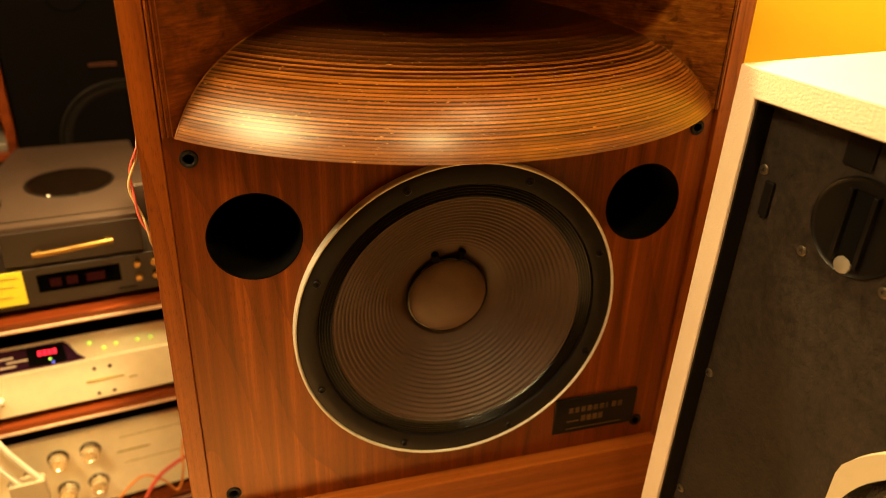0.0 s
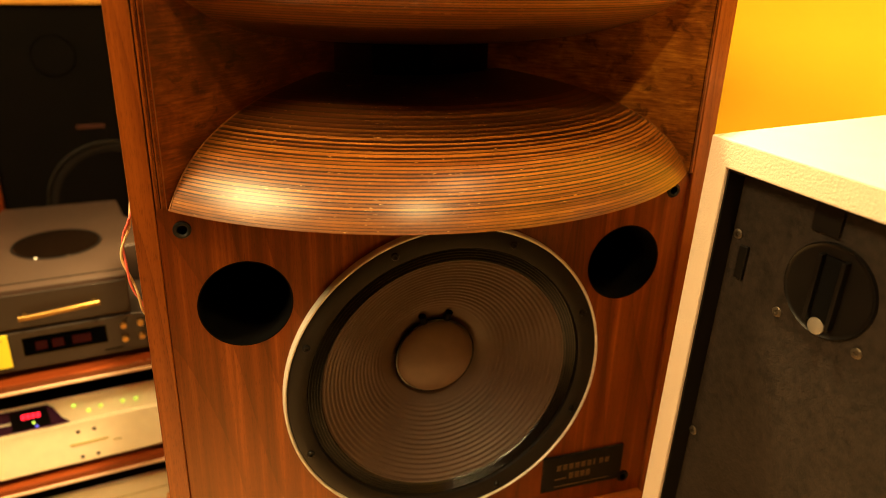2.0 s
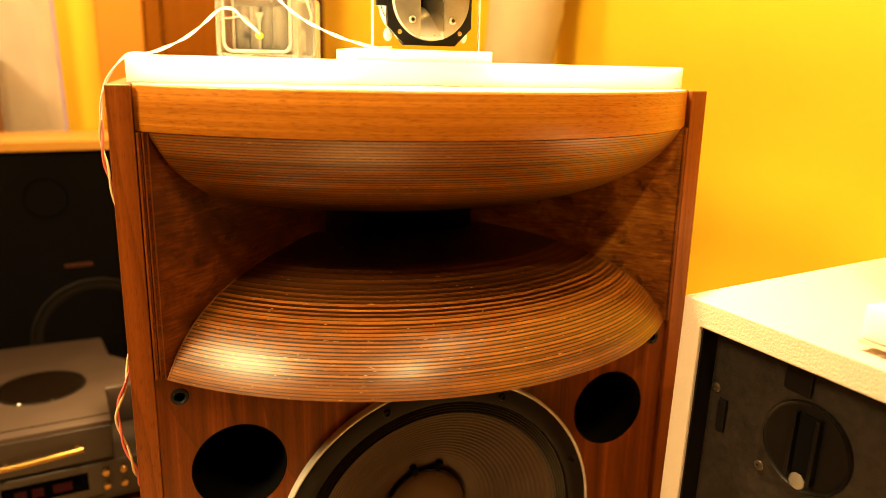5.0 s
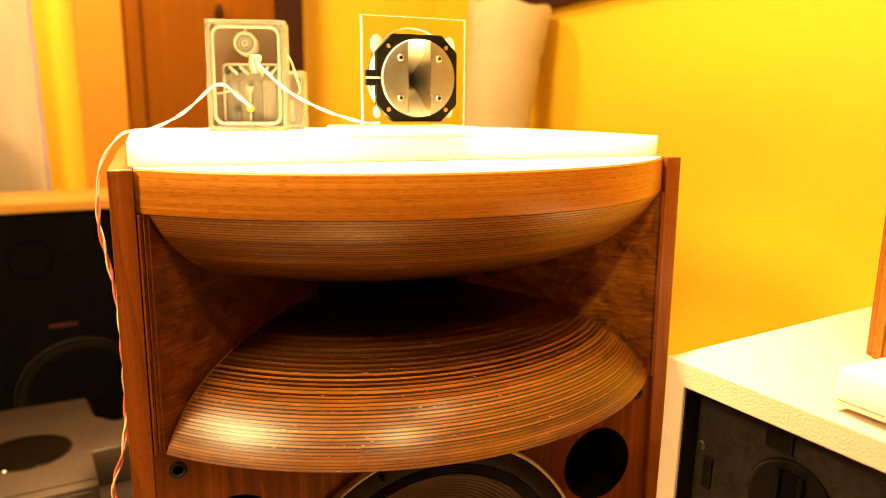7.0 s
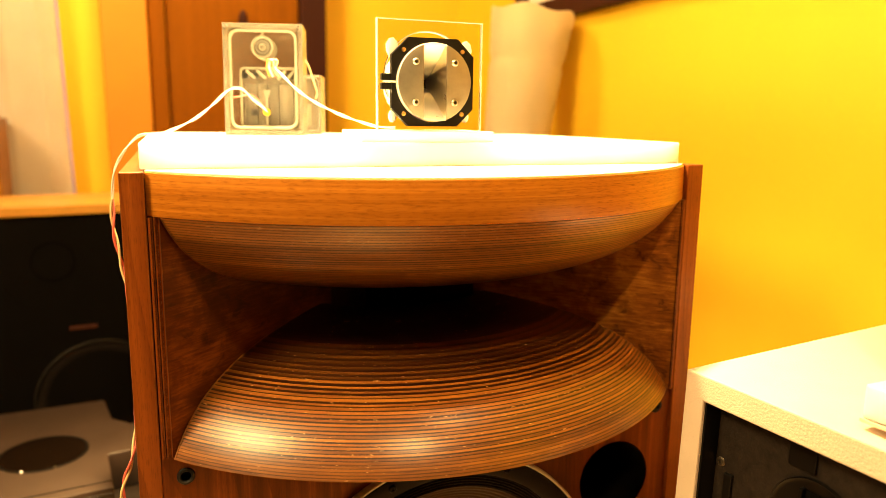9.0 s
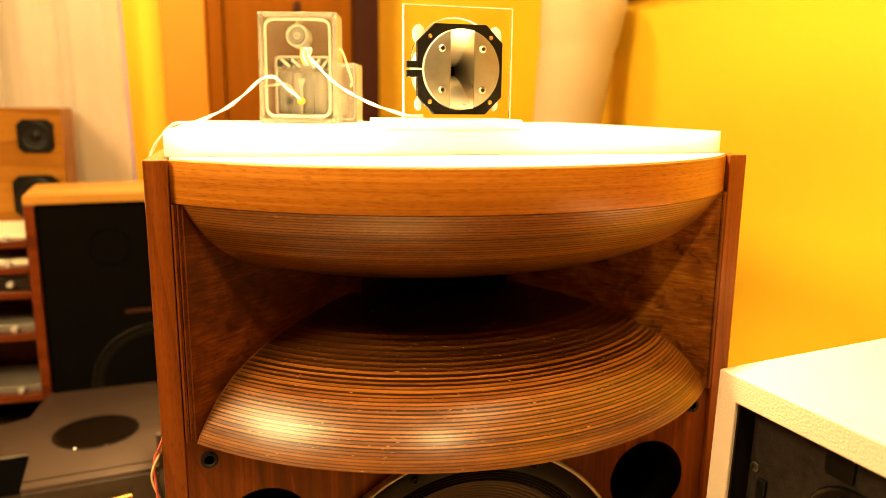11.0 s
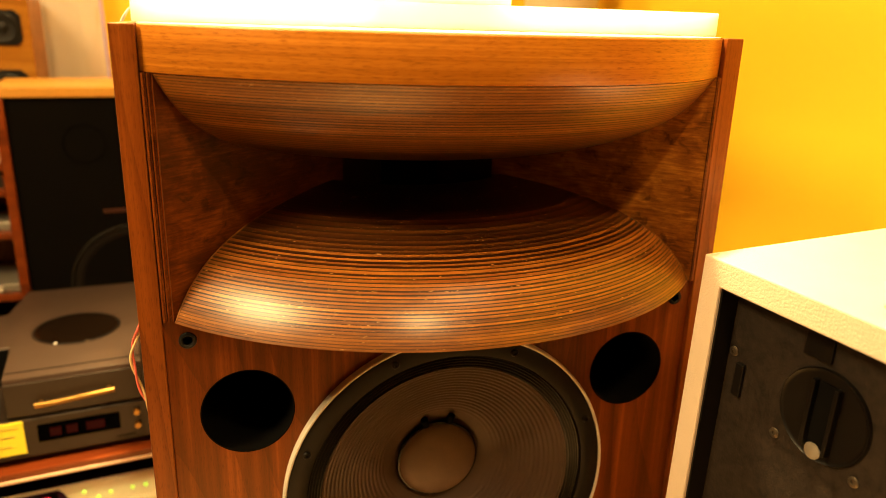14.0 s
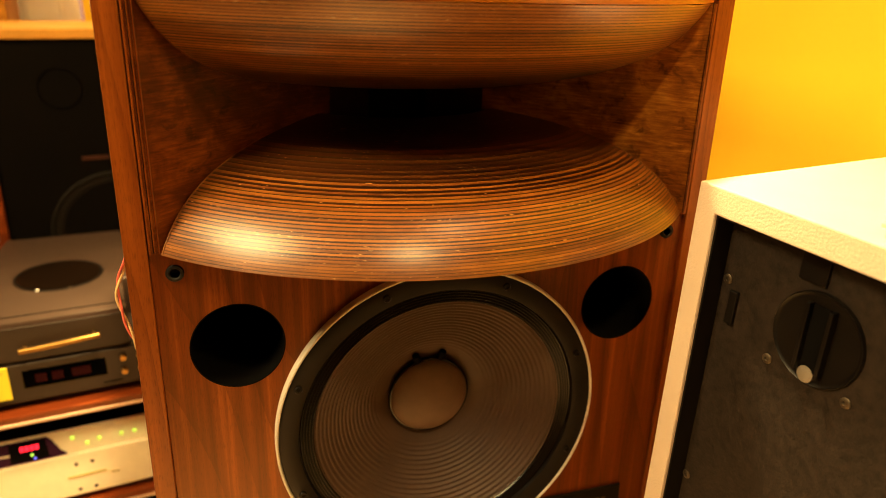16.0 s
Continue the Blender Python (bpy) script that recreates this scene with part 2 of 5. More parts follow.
DARK_WOOD = wood("dark_brown_wood", (0.035, 0.010, 0.004), (0.070, 0.020, 0.007), (0.11, 0.034, 0.011), "y", 0.45, 14.0)
SHELF_RED = wood("red_brown_shelf", (0.085, 0.016, 0.004), (0.16, 0.030, 0.006), (0.22, 0.048, 0.010), "x", 0.30, 14.0, 0.8, 7.0, 0.3)
PINE = wood("honey_wood", (0.38, 0.165, 0.025), (0.53, 0.25, 0.042), (0.63, 0.33, 0.070), "x", 0.42, 14.0)
HONEY = wood("amber_wood", (0.24, 0.088, 0.009), (0.33, 0.130, 0.014), (0.40, 0.17, 0.022), "x", 0.42, 14.0)
CURTAIN = plain("pale_cloth", (0.90, 0.81, 0.70), 0.8, 0.0, 0.05, 10.0, 0.2, 500.0)
PAPER = plain("kraft_white_paper", (0.90, 0.76, 0.50), 0.6, 0.0, 0.05, 9.0, 0.10, 90.0)
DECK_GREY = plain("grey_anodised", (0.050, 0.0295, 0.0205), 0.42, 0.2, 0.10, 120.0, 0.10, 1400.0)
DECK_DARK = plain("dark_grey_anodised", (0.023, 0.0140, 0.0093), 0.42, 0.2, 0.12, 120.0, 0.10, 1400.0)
SILVER = plain("brushed_champagne_silver", (0.94, 0.85, 0.62), 0.34, 0.0, 0.05, 60.0)
KNOB_METAL = plain("turned_pale_gold_metal", (0.80, 0.70, 0.50), 0.26, 0.85, 0.08, 60.0)
GLASS_DARK = plain("smoked_window", (0.006, 0.003, 0.0015), 0.13, 0.0, 0.2, 30.0, 0.0, 400.0, 0.0, 0.8)
PURPLE = plain("purple_window", (0.045, 0.014, 0.040), 0.16, 0.0, 0.2)
TAG_YELLOW = plain("yellow_card", (0.82, 0.68, 0.035), 0.6, 0.0, 0.04, 12.0)
TAG_INK = plain("grey_ink", (0.45, 0.36, 0.05), 0.6)
GREEN_LED = glowing("green_led", (0.50, 1.0, 0.10), 1.6)
RED_LED = glowing("red_led", (1.0, 0.02, 0.04), 2.4)
BLUE_LED = glowing("blue_led", (0.15, 0.15, 1.0), 1.5)
DIM_RED = glowing("dim_red_display", (0.014, 0.0014, 0.0010), 1.0)
ACRYLIC = clear("acrylic", (0.98, 0.96, 0.90), 0.03)
CASE_CLEAR = hazy("polycarbonate", (0.62, 0.575, 0.47), 0.80)
PALE_RIM = plain("cream_rubber", (0.27, 0.25, 0.19), 0.6)
DARK_HOLE = plain("dark_terminal", (0.030, 0.024, 0.015), 0.5)
AMBER_BEAD = plain("yellow_sleeve", (0.85, 0.52, 0.02), 0.4)
GASKET = plain("pale_rubber", (0.15, 0.135, 0.105), 0.6)
PUTTY_AND_GLARE = plain("white_putty_and_glare", (0.95, 0.94, 0.90), 0.6, 0.0, 0.02)
FROST = plain("sawn_acrylic_edge", (0.74, 0.72, 0.64), 0.5, 0.0, 0.03)
SHEET = plain("cream_sheet", (0.88, 0.84, 0.68), 0.5, 0.0, 0.03, 9.0)
GREY_PCB = plain("grey_component", (0.30, 0.27, 0.22), 0.5, 0.0, 0.3, 60.0)
WIRE_WHITE = plain("white_wire", (0.80, 0.76, 0.66), 0.5)
RUBBER = plain("black_rubber", (0.004, 0.004, 0.004), 0.55, 0.0, 0.2, 60.0, 0.0, 400.0, 0.0, 0.3)
WIRE_PINK = plain("pink_wire", (0.78, 0.16, 0.12), 0.45)
WIRE_CREAM = plain("cream_wire", (0.82, 0.62, 0.32), 0.45)
RING_GREY = plain("dull_grey_ring", (0.0095, 0.0072, 0.0050), 0.6, 0.0, 0.2, 30.0, 0.0, 400.0, 0.0, 0.2)
DARK_CONE = plain("dark_cone_paper", (0.0078, 0.0050, 0.0036), 0.8, 0.0, 0.2, 30.0, 0.0, 400.0, 0.0, 0.15)
FRAME_WOOD = wood("orange_brown_moulding", (0.17, 0.052, 0.007), (0.28, 0.095, 0.014), (0.38, 0.15, 0.026), "z", 0.36, 30.0)
WIRE_RED = plain("red_wire", (0.70, 0.10, 0.06), 0.45)
WIRE_ORANGE = plain("orange_wire", (0.80, 0.30, 0.05), 0.45)
FLOOR_MAT = wood("floor_boards", (0.30, 0.20, 0.11), (0.40, 0.28, 0.16), (0.48, 0.35, 0.22), "x", 0.40)
CEILING_MAT = plain("ceiling_paint", (0.34, 0.25, 0.15), 0.8, 0.0, 0.05, 4.0)


# ---- mesh helpers ----
def thing(name, m, label, category, group=""):
    ob = new(name)
    ob.empty_display_size = 0.1
    ob.matrix_world = m
    return tagged(ob, label, category, group)


def part(name, bm, mat, parent=None, label="", smooth=None):
    """Links a bmesh, in its parent's coordinates, as one mesh object under a thing or part."""
    bmesh.ops.recalc_face_normals(bm, faces=bm.faces)
    me = bpy.data.meshes.new(name)
    bm.to_mesh(me)
    bm.free()
    me.materials.append(mat)
    if smooth is not None:
        me.shade_smooth()
        me.set_sharp_from_angle(angle=radians(smooth))
    ob = new(name, me)
    ob.parent = parent
    return tagged(ob, label)


def box(x0, x1, y0, y1, z0, z1, bevel=0.0, bm=None, seg=2):
    own = bmesh.new()
    bmesh.ops.create_cube(own, size=1.0, matrix=Matrix.LocRotScale(((x0 + x1) / 2, (y0 + y1) / 2, (z0 + z1) / 2), None, (x1 - x0, y1 - y0, z1 - z0)))
    if bevel:
        bmesh.ops.bevel(own, geom=own.edges[:], offset=bevel, segments=seg, affect="EDGES", profile=0.5)
    return joined(own, bm)


def joined(own, bm):
    if bm is None:
        return own
    me = bpy.data.meshes.new("joint")
    own.to_mesh(me)
    own.free()
    bm.from_mesh(me)
    bpy.data.meshes.remove(me)
    return bm


def lathe(profile, seg=64, m=Matrix(), bm=None, closed=False):
    """Turns (radius, height) pairs about local z."""
    own = bmesh.new()
    rings = []
    for r, h in profile:
        if r < 1e-6:
            rings.append([own.verts.new(m @ Vector((0, 0, h)))])
        else:
            rings.append([own.verts.new(m @ Vector((r * math.cos(2 * math.pi * i / seg), r * math.sin(2 * math.pi * i / seg), h))) for i in range(seg)])
    pairs = list(zip(rings, rings[1:])) + ([(rings[-1], rings[0])] if closed else [])
    for a, b in pairs:
        for i in range(seg):
            j = (i + 1) % seg
            f = [a[i % len(a)], a[j % len(a)], b[j % len(b)], b[i % len(b)]]
            f = [v for k, v in enumerate(f) if v not in f[:k]]
            if len(f) > 2:
                own.faces.new(f)
    return joined(own, bm)


def prism(points, z0, z1, bevel=0.0, m=Matrix(), bm=None):
    """A flat outline (x, y) raised from z0 to z1."""
    own = bmesh.new()
    low = [own.verts.new(m @ Vector((x, y, z0))) for x, y in points]
    top = [own.verts.new(m @ Vector((x, y, z1))) for x, y in points]
    own.faces.new(low[::-1]), own.faces.new(top)
    for i in range(len(points)):
        j = (i + 1) % len(points)
        own.faces.new((low[i], low[j], top[j], top[i]))
    if bevel:
        own.normal_update()
        edges = [e for e in own.edges if e.calc_face_angle(0) > 0.5]
        bmesh.ops.bevel(own, geom=edges, offset=bevel, segments=2, affect="EDGES", profile=0.5)
    return joined(own, bm)


def pierced(outline, holes, y0, y1):
    """An upright board with round holes (x, z, radius) through it."""
    bm = bmesh.new()
    loops = [outline] + [[(x + r * math.cos(2 * math.pi * i / 72), z + r * math.sin(2 * math.pi * i / 72)) for i in range(72)] for x, z, r in holes]
    edges = []
    for loop in loops:
        vs = [bm.verts.new((x, y0, z)) for x, z in loop]
        edges += [bm.edges.new((vs[i], vs[(i + 1) % len(vs)])) for i in range(len(vs))]
    made = bmesh.ops.triangle_fill(bm, use_beauty=True, use_dissolve=False, edges=edges)
    faces = [f for f in made["geom"] if isinstance(f, bmesh.types.BMFace)]
    out = bmesh.ops.extrude_face_region(bm, geom=faces)
    bmesh.ops.translate(bm, vec=(0, y1 - y0, 0), verts=[v for v in out["geom"] if isinstance(v, bmesh.types.BMVert)])
    return bm


def smooth_path(points, steps=10):
    out, n = [], len(points)
    p = [Vector(q) for q in points]
    for i in range(n - 1):
        a, b, c, d = p[max(i - 1, 0)], p[i], p[i + 1], p[min(i + 2, n - 1)]
        for k in range(steps):
            u = k / steps
            out.append(0.5 * ((2 * b) + (c - a) * u + (2 * a - 5 * b + 4 * c - d) * u * u + (3 * b - a - 3 * c + d) * u ** 3))
    return out + [p[-1]]


def tube(points, r, seg=8, bm=None, twist=0.0, offset=0.0, phase=0.0):
    """A round cord along points; with offset it winds round them, one turn in `twist` metres."""
    own, rings, run = bmesh.new(), [], 0.0
    pts = [Vector(q) for q in points]
    if offset:
        wound = []
        for i, q in enumerate(pts):
            d = (pts[min(i + 1, len(pts) - 1)] - pts[max(i - 1, 0)]).normalized()
            u = d.orthogonal().normalized()
            u = (Vector((0, 1, 0)) - d * d.y)
            u = u.normalized() if u.length > 0.1 else Vector((1, 0, 0))
            v = d.cross(u)
            run += (q - pts[i - 1]).length if i else 0.0
            a = phase + 2 * math.pi * run / twist
            wound.append(q + offset * (u * math.cos(a) + v * math.sin(a)))
        pts = wound
    for i, q in enumerate(pts):
        d = (pts[min(i + 1, len(pts) - 1)] - pts[max(i - 1, 0)]).normalized()
        u = Vector((0, 1, 0)) - d * d.y
        u = u.normalized() if u.length > 0.1 else Vector((1, 0, 0))
        v = d.cross(u)
        rings.append([own.verts.new(q + r * (u * math.cos(2 * math.pi * k / seg) + v * math.sin(2 * math.pi * k / seg))) for k in range(seg)])
    for a, b in zip(rings, rings[1:]):
        for k in range(seg):
            own.faces.new((a[k], a[(k + 1) % seg], b[(k + 1) % seg], b[k]))
    own.faces.new(rings[0][::-1]), own.faces.new(rings[-1])
    return joined(own, bm)


def facing(x, y, z):
    """A pose whose local z points towards the front of the cabinet (world -y)."""
    return Matrix.Translation((x, y, z)) @ Euler((radians(90), 0, 0)).to_matrix().to_4x4()


def structure(name, bm, mat, label=""):
    ob = part(name, bm, mat)
    return tagged(ob, label, "", "", "structure")


# ---- the room ----
FLOOR = -0.40
# Floor is out of view, toned pale to bounce light up at the horn
structure("floor", box(-2.6, 0.82, -2.8, 2.2, FLOOR - 0.1, FLOOR), FLOOR_MAT, "brown wooden floor of the listening room")
# Ceiling is out of view; its tone is lowered to cut bounced light
structure("ceiling", box(-2.6, 0.82, -2.8, 2.2, 2.30, 2.40), CEILING_MAT, "unseen ceiling of the listening room, toned down to cut bounced light")
structure("wall_right", box(0.70, 0.82, -2.8, 2.2, FLOOR, 1.292), YELLOW, "plain bright yellow painted wall")
structure("wall_right_upper", box(0.70, 0.82, -2.8, 2.2, 1.292, 2.30), YELLOW, "upper part of the yellow painted wall")
structure("wall_back", box(-2.6, 0.70, 1.80, 1.92, FLOOR, 2.30), YELLOW, "yellow painted wall behind the loudspeakers")
# Walls out of view, made dark wood to keep bounced light down
structure("unseen_wall_left", box(-2.72, -2.6, -2.8, 2.2, FLOOR, 2.30), DARK_WOOD, "unseen wall, made dark to cut bounced light")
structure("unseen_wall_front", box(-2.6, 0.70, -2.92, -2.8, FLOOR, 2.30), DARK_WOOD, "unseen wall, made dark to cut bounced light")
structure("pillar", box(-0.463, -0.335, 1.70, 1.798, FLOOR, 2.298, 0.004), AMBER, "amber painted pillar on the back wall")
structure("door_frame", box(-0.333, -0.285, 1.72, 1.798, FLOOR, 2.10, 0.004), DOOR_BROWN, "brown wooden door jamb")
door = structure("door_1", box(-0.283, 0.124, 1.745, 1.798, FLOOR, 2.10, 0.004), DOOR_BROWN, "flat red-brown wooden door, closed")
knob = Matrix.Translation((-0.055, 1.745, 1.345)) @ Euler((radians(90), 0, 0)).to_matrix().to_4x4()
part("door_handle", lathe([(0.014, 0.0), (0.014, 0.004), (0.007, 0.008), (0.007, 0.030), (0.015, 0.036), (0.017, 0.046), (0.012, 0.054), (0, 0.056)], 28, knob @ Matrix.Diagonal((0.8, 1.7, 1, 1))), JAMB, door, "dark door handle", 50)
structure("door_jamb", box(0.126, 0.206, 1.70, 1.798, FLOOR, 2.10, 0.004), JAMB, "dark brown wooden door jamb")


def curtain():
    bm = bmesh.new()
    cols, rows = 60, 6
    grid = [[bm.verts.new((-1.9 + 1.30 * i / cols + 0.05 * (1 - j / rows), 1.735 + 0.016 * math.sin(i * 0.9) + 0.008 * math.sin(i * 2.3 + j * 0.4), FLOOR + 0.02 + (2.25 - FLOOR) * j / rows)) for i in range(cols + 1)] for j in range(rows + 1)]
    for j in range(rows):
        for i in range(cols):
            bm.faces.new((grid[j][i], grid[j][i + 1], grid[j + 1][i + 1], grid[j + 1][i]))
    bmesh.ops.solidify(bm, geom=bm.faces[:], thickness=0.004)
    ob = part("curtain", bm, CURTAIN, None, "", 60)
    part("hem", tube([(-0.596 + 0.05 * (1 - j / 6), 1.728, FLOOR + 0.02 + (2.25 - FLOOR) * j / 6) for j in range(7)], 0.004, 6), LILAC, ob, "thin lilac hem", 60)
    return tagged(ob, "pale pinkish cloth curtain hanging against the back wall", "curtain")


curtain()

def wall_picture():
    root = thing("picture_frame", Matrix.Translation((0.699, 0.05, 1.31)), "large dark brown picture frame round a pale sheet", "picture frame")
    for y0, y1, z0, z1 in ((0.0, 1.205, 0.0, 0.050), (0.0, 1.205, 0.75, 0.80), (0.0, 0.055, 0.051, 0.749), (1.150, 1.205, 0.051, 0.749)):
        part("moulding", box(-0.034, 0.0, y0, y1, z0, z1, 0.003), JAMB, root)
    part("sheet", box(-0.016, -0.004, 0.056, 1.149, 0.051, 0.749), SHEET, root, "pale picture sheet")


wall_picture()

# ---- the studio loudspeaker ----
AXIS, REACH = 0.28, 0.409
RADII = [0.05 + 0.359 * k / 240 for k in range(241)]
RISES = [0.0119 + 0.0830 * math.exp(8.75 * (r - REACH)) + 0.0276 * math.exp(36.0 * (r - REACH)) - 0.0026 * (1 - math.exp(40.0 * (r - REACH))) for r in RADII]
MIDDLE = 0.8345
WEDGE_LEFT, WEDGE_RIGHT = radians(46.4), radians(47.8)


def arc_point(r, a, z):
    """A point of the horn: radius from the upright axis, angle from straight ahead."""
    return Vector((r * math.sin(a), AXIS - r * math.cos(a), z))


def radius_at(rise):
    return float(np.interp(rise, RISES, RADII))


def lamination(rise0, rise1, sign, inset, inner, steps=48):
    """One ply of a flare between two heights off the horn's middle, its face on the flare."""
    bm = bmesh.new()
    r0, r1 = radius_at(rise0) - inset, radius_at(rise1) - inset
    ra = min(inner, r0 - 0.008)
    z0, z1 = MIDDLE + sign * rise0, MIDDLE + sign * rise1
    rings = []
    for i in range(steps + 1):
        a = -WEDGE_LEFT + (WEDGE_LEFT + WEDGE_RIGHT) * i / steps
        rings.append([bm.verts.new(p) for p in (arc_point(ra, a, z0), arc_point(r0, a, z0), arc_point(r1, a, z1), arc_point(ra, a, z1))])
    for p, q in zip(rings, rings[1:]):
        for k in range(4):
            bm.faces.new((p[k], p[(k + 1) % 4], q[(k + 1) % 4], q[k]))
    bm.faces.new(rings[0]), bm.faces.new(rings[-1][::-1])
    return bm


def bow(r, x_end, y_back, steps=56):
    """The plan of a board with a bowed front and a straight back."""
    a = math.asin(x_end / r)
    pts = [(r * math.sin(-a + 2 * a * i / steps), AXIS - r * math.cos(-a + 2 * a * i / steps)) for i in range(steps + 1)]
    return pts + [(x_end, y_back), (-x_end, y_back)]


def woofer(parent):
    m = facing(0.0022, 0.0, 0.470)
    frame = part("woofer", lathe([(0.1964, -0.006), (0.1964, 0.0030), (0.193, 0.0045), (0.178, 0.0040), (0.1735, 0.0020), (0.1725, -0.004), (0.1725, -0.012), (0.180, -0.03), (0.07, -0.11), (0.06, -0.11), (0.06, -0.13), (0.19, -0.02)], 128, m), FRAME_BLACK, parent, "fifteen inch woofer with a black cast frame", 40)
    part("trim_ring", lathe([(0.2002, -0.007), (0.2002, 0.0030), (0.1996, 0.0048), (0.1985, 0.0053), (0.1973, 0.0048), (0.1966, 0.0030), (0.1966, -0.007)], 160, m, closed=True), ALUMINIUM, frame, "bright spun aluminium trim ring", 50)
    rolls = [(0.1728, -0.0035)]
    for k in range(5):
        for s in range(1, 9):
            u = (k + s / 8) / 5
            rolls.append((0.1728 - 0.0165 * u, -0.0035 + 0.0005 * u + 0.0020 * abs(math.sin(math.pi * 5 * u))))
    part("surround", lathe(rolls + [(0.154, -0.0060)], 160, m), SURROUND, frame, "glossy black corrugated cloth surround", 60)
    cone = []
    for i in range(181):
        r = 0.1566 - (0.1566 - 0.050) * i / 180
        depth = -0.0030 - 0.0638 * ((0.1566 - r) / 0.1046) ** 0.92
        rib = 0.0 if r < 0.068 or r > 0.155 else 0.0009 * math.cos(2 * math.pi * (r - 0.068) / 0.0052) * min(1, (r - 0.068) / 0.02)
        cone.append((r, depth + rib))
    part("cone", lathe(cone, 160, m), CONE, frame, "brown-grey paper cone with concentric ribs", 60)
    cap = [(0.0515 * math.cos(a), -0.060 + 0.017 * math.sin(a)) for a in [math.pi / 2 * i / 18 for i in range(19)]]
    part("dust_cap", lathe(cap, 96, m), DUST_CAP, frame, "domed brown dust cap", 60)
    glue = [(0.0506 + 0.0030 * math.cos(2 * math.pi * i / 10), -0.0595 + 0.0022 * math.sin(2 * math.pi * i / 10)) for i in range(10)]
    part("glue_ring", lathe(glue, 96, m, closed=True), SURROUND, frame, "black glue bead round the dust cap", 60)
    for a in (108, 76):
        u = Vector((math.cos(radians(a)), math.sin(radians(a)), 0))
        pts = [m @ (u * r + Vector((0, 0, h))) for r, h in ((0.054, -0.0575), (0.060, -0.0555), (0.0655, -0.0540))]
        bm = tube(smooth_path(pts, 5), 0.0046, 8)
        part("lead_solder", bm, BLACK_MATT, frame, "", 60)
    for k in range(8):
        a = radians(22.5 + 45 * k)
        at = m @ Matrix.Translation((0.1860 * math.cos(a), 0.1860 * math.sin(a), 0.0038))
        part("bolt", lathe([(0.0046, 0), (0.0046, 0.0018), (0.0038, 0.0030), (0.0022, 0.0031), (0.0020, 0.0012), (0, 0.0012)], 18, at), BLACK, frame, "", 40)


def name_plate(parent):
    plate = part("name_plate", box(0.145, 0.2695, 0.0022, 0.0058, 0.2585, 0.3165, 0.0008), BLACK, parent, "black name plate with gilt marks")
    for k in range(9):
        part("mark", box(0.1660 + 0.0094 * k, 0.1660 + 0.0094 * k + (0.0026 if k in (6,) else 0.0060), 0.0014, 0.0023, 0.2925, 0.3010), GOLD, plate)
    for k in range(4):
        part("mark", box(0.1860 + 0.0088 * k, 0.1922 + 0.0088 * k, 0.0014, 0.0023, 0.2760, 0.2855), GOLD, plate)
    part("mark", box(0.164, 0.182, 0.0014, 0.0023, 0.2770, 0.2790), GOLD, plate)
    part("mark", box(0.164, 0.250, 0.0014, 0.0023, 0.2650, 0.2660), GOLD, plate)


def socket(x, z, parent):
    m = facing(x, 0.006, z)
    part("grille_socket", lathe([(0.0090, -0.004), (0.0090, 0.0012), (0.0084, 0.0020), (0.0062, 0.0024), (0.0050, 0.0014), (0.0045, -0.010), (0, -0.010)], 40, m), RUBBER, parent, "black rubber grille socket", 40)


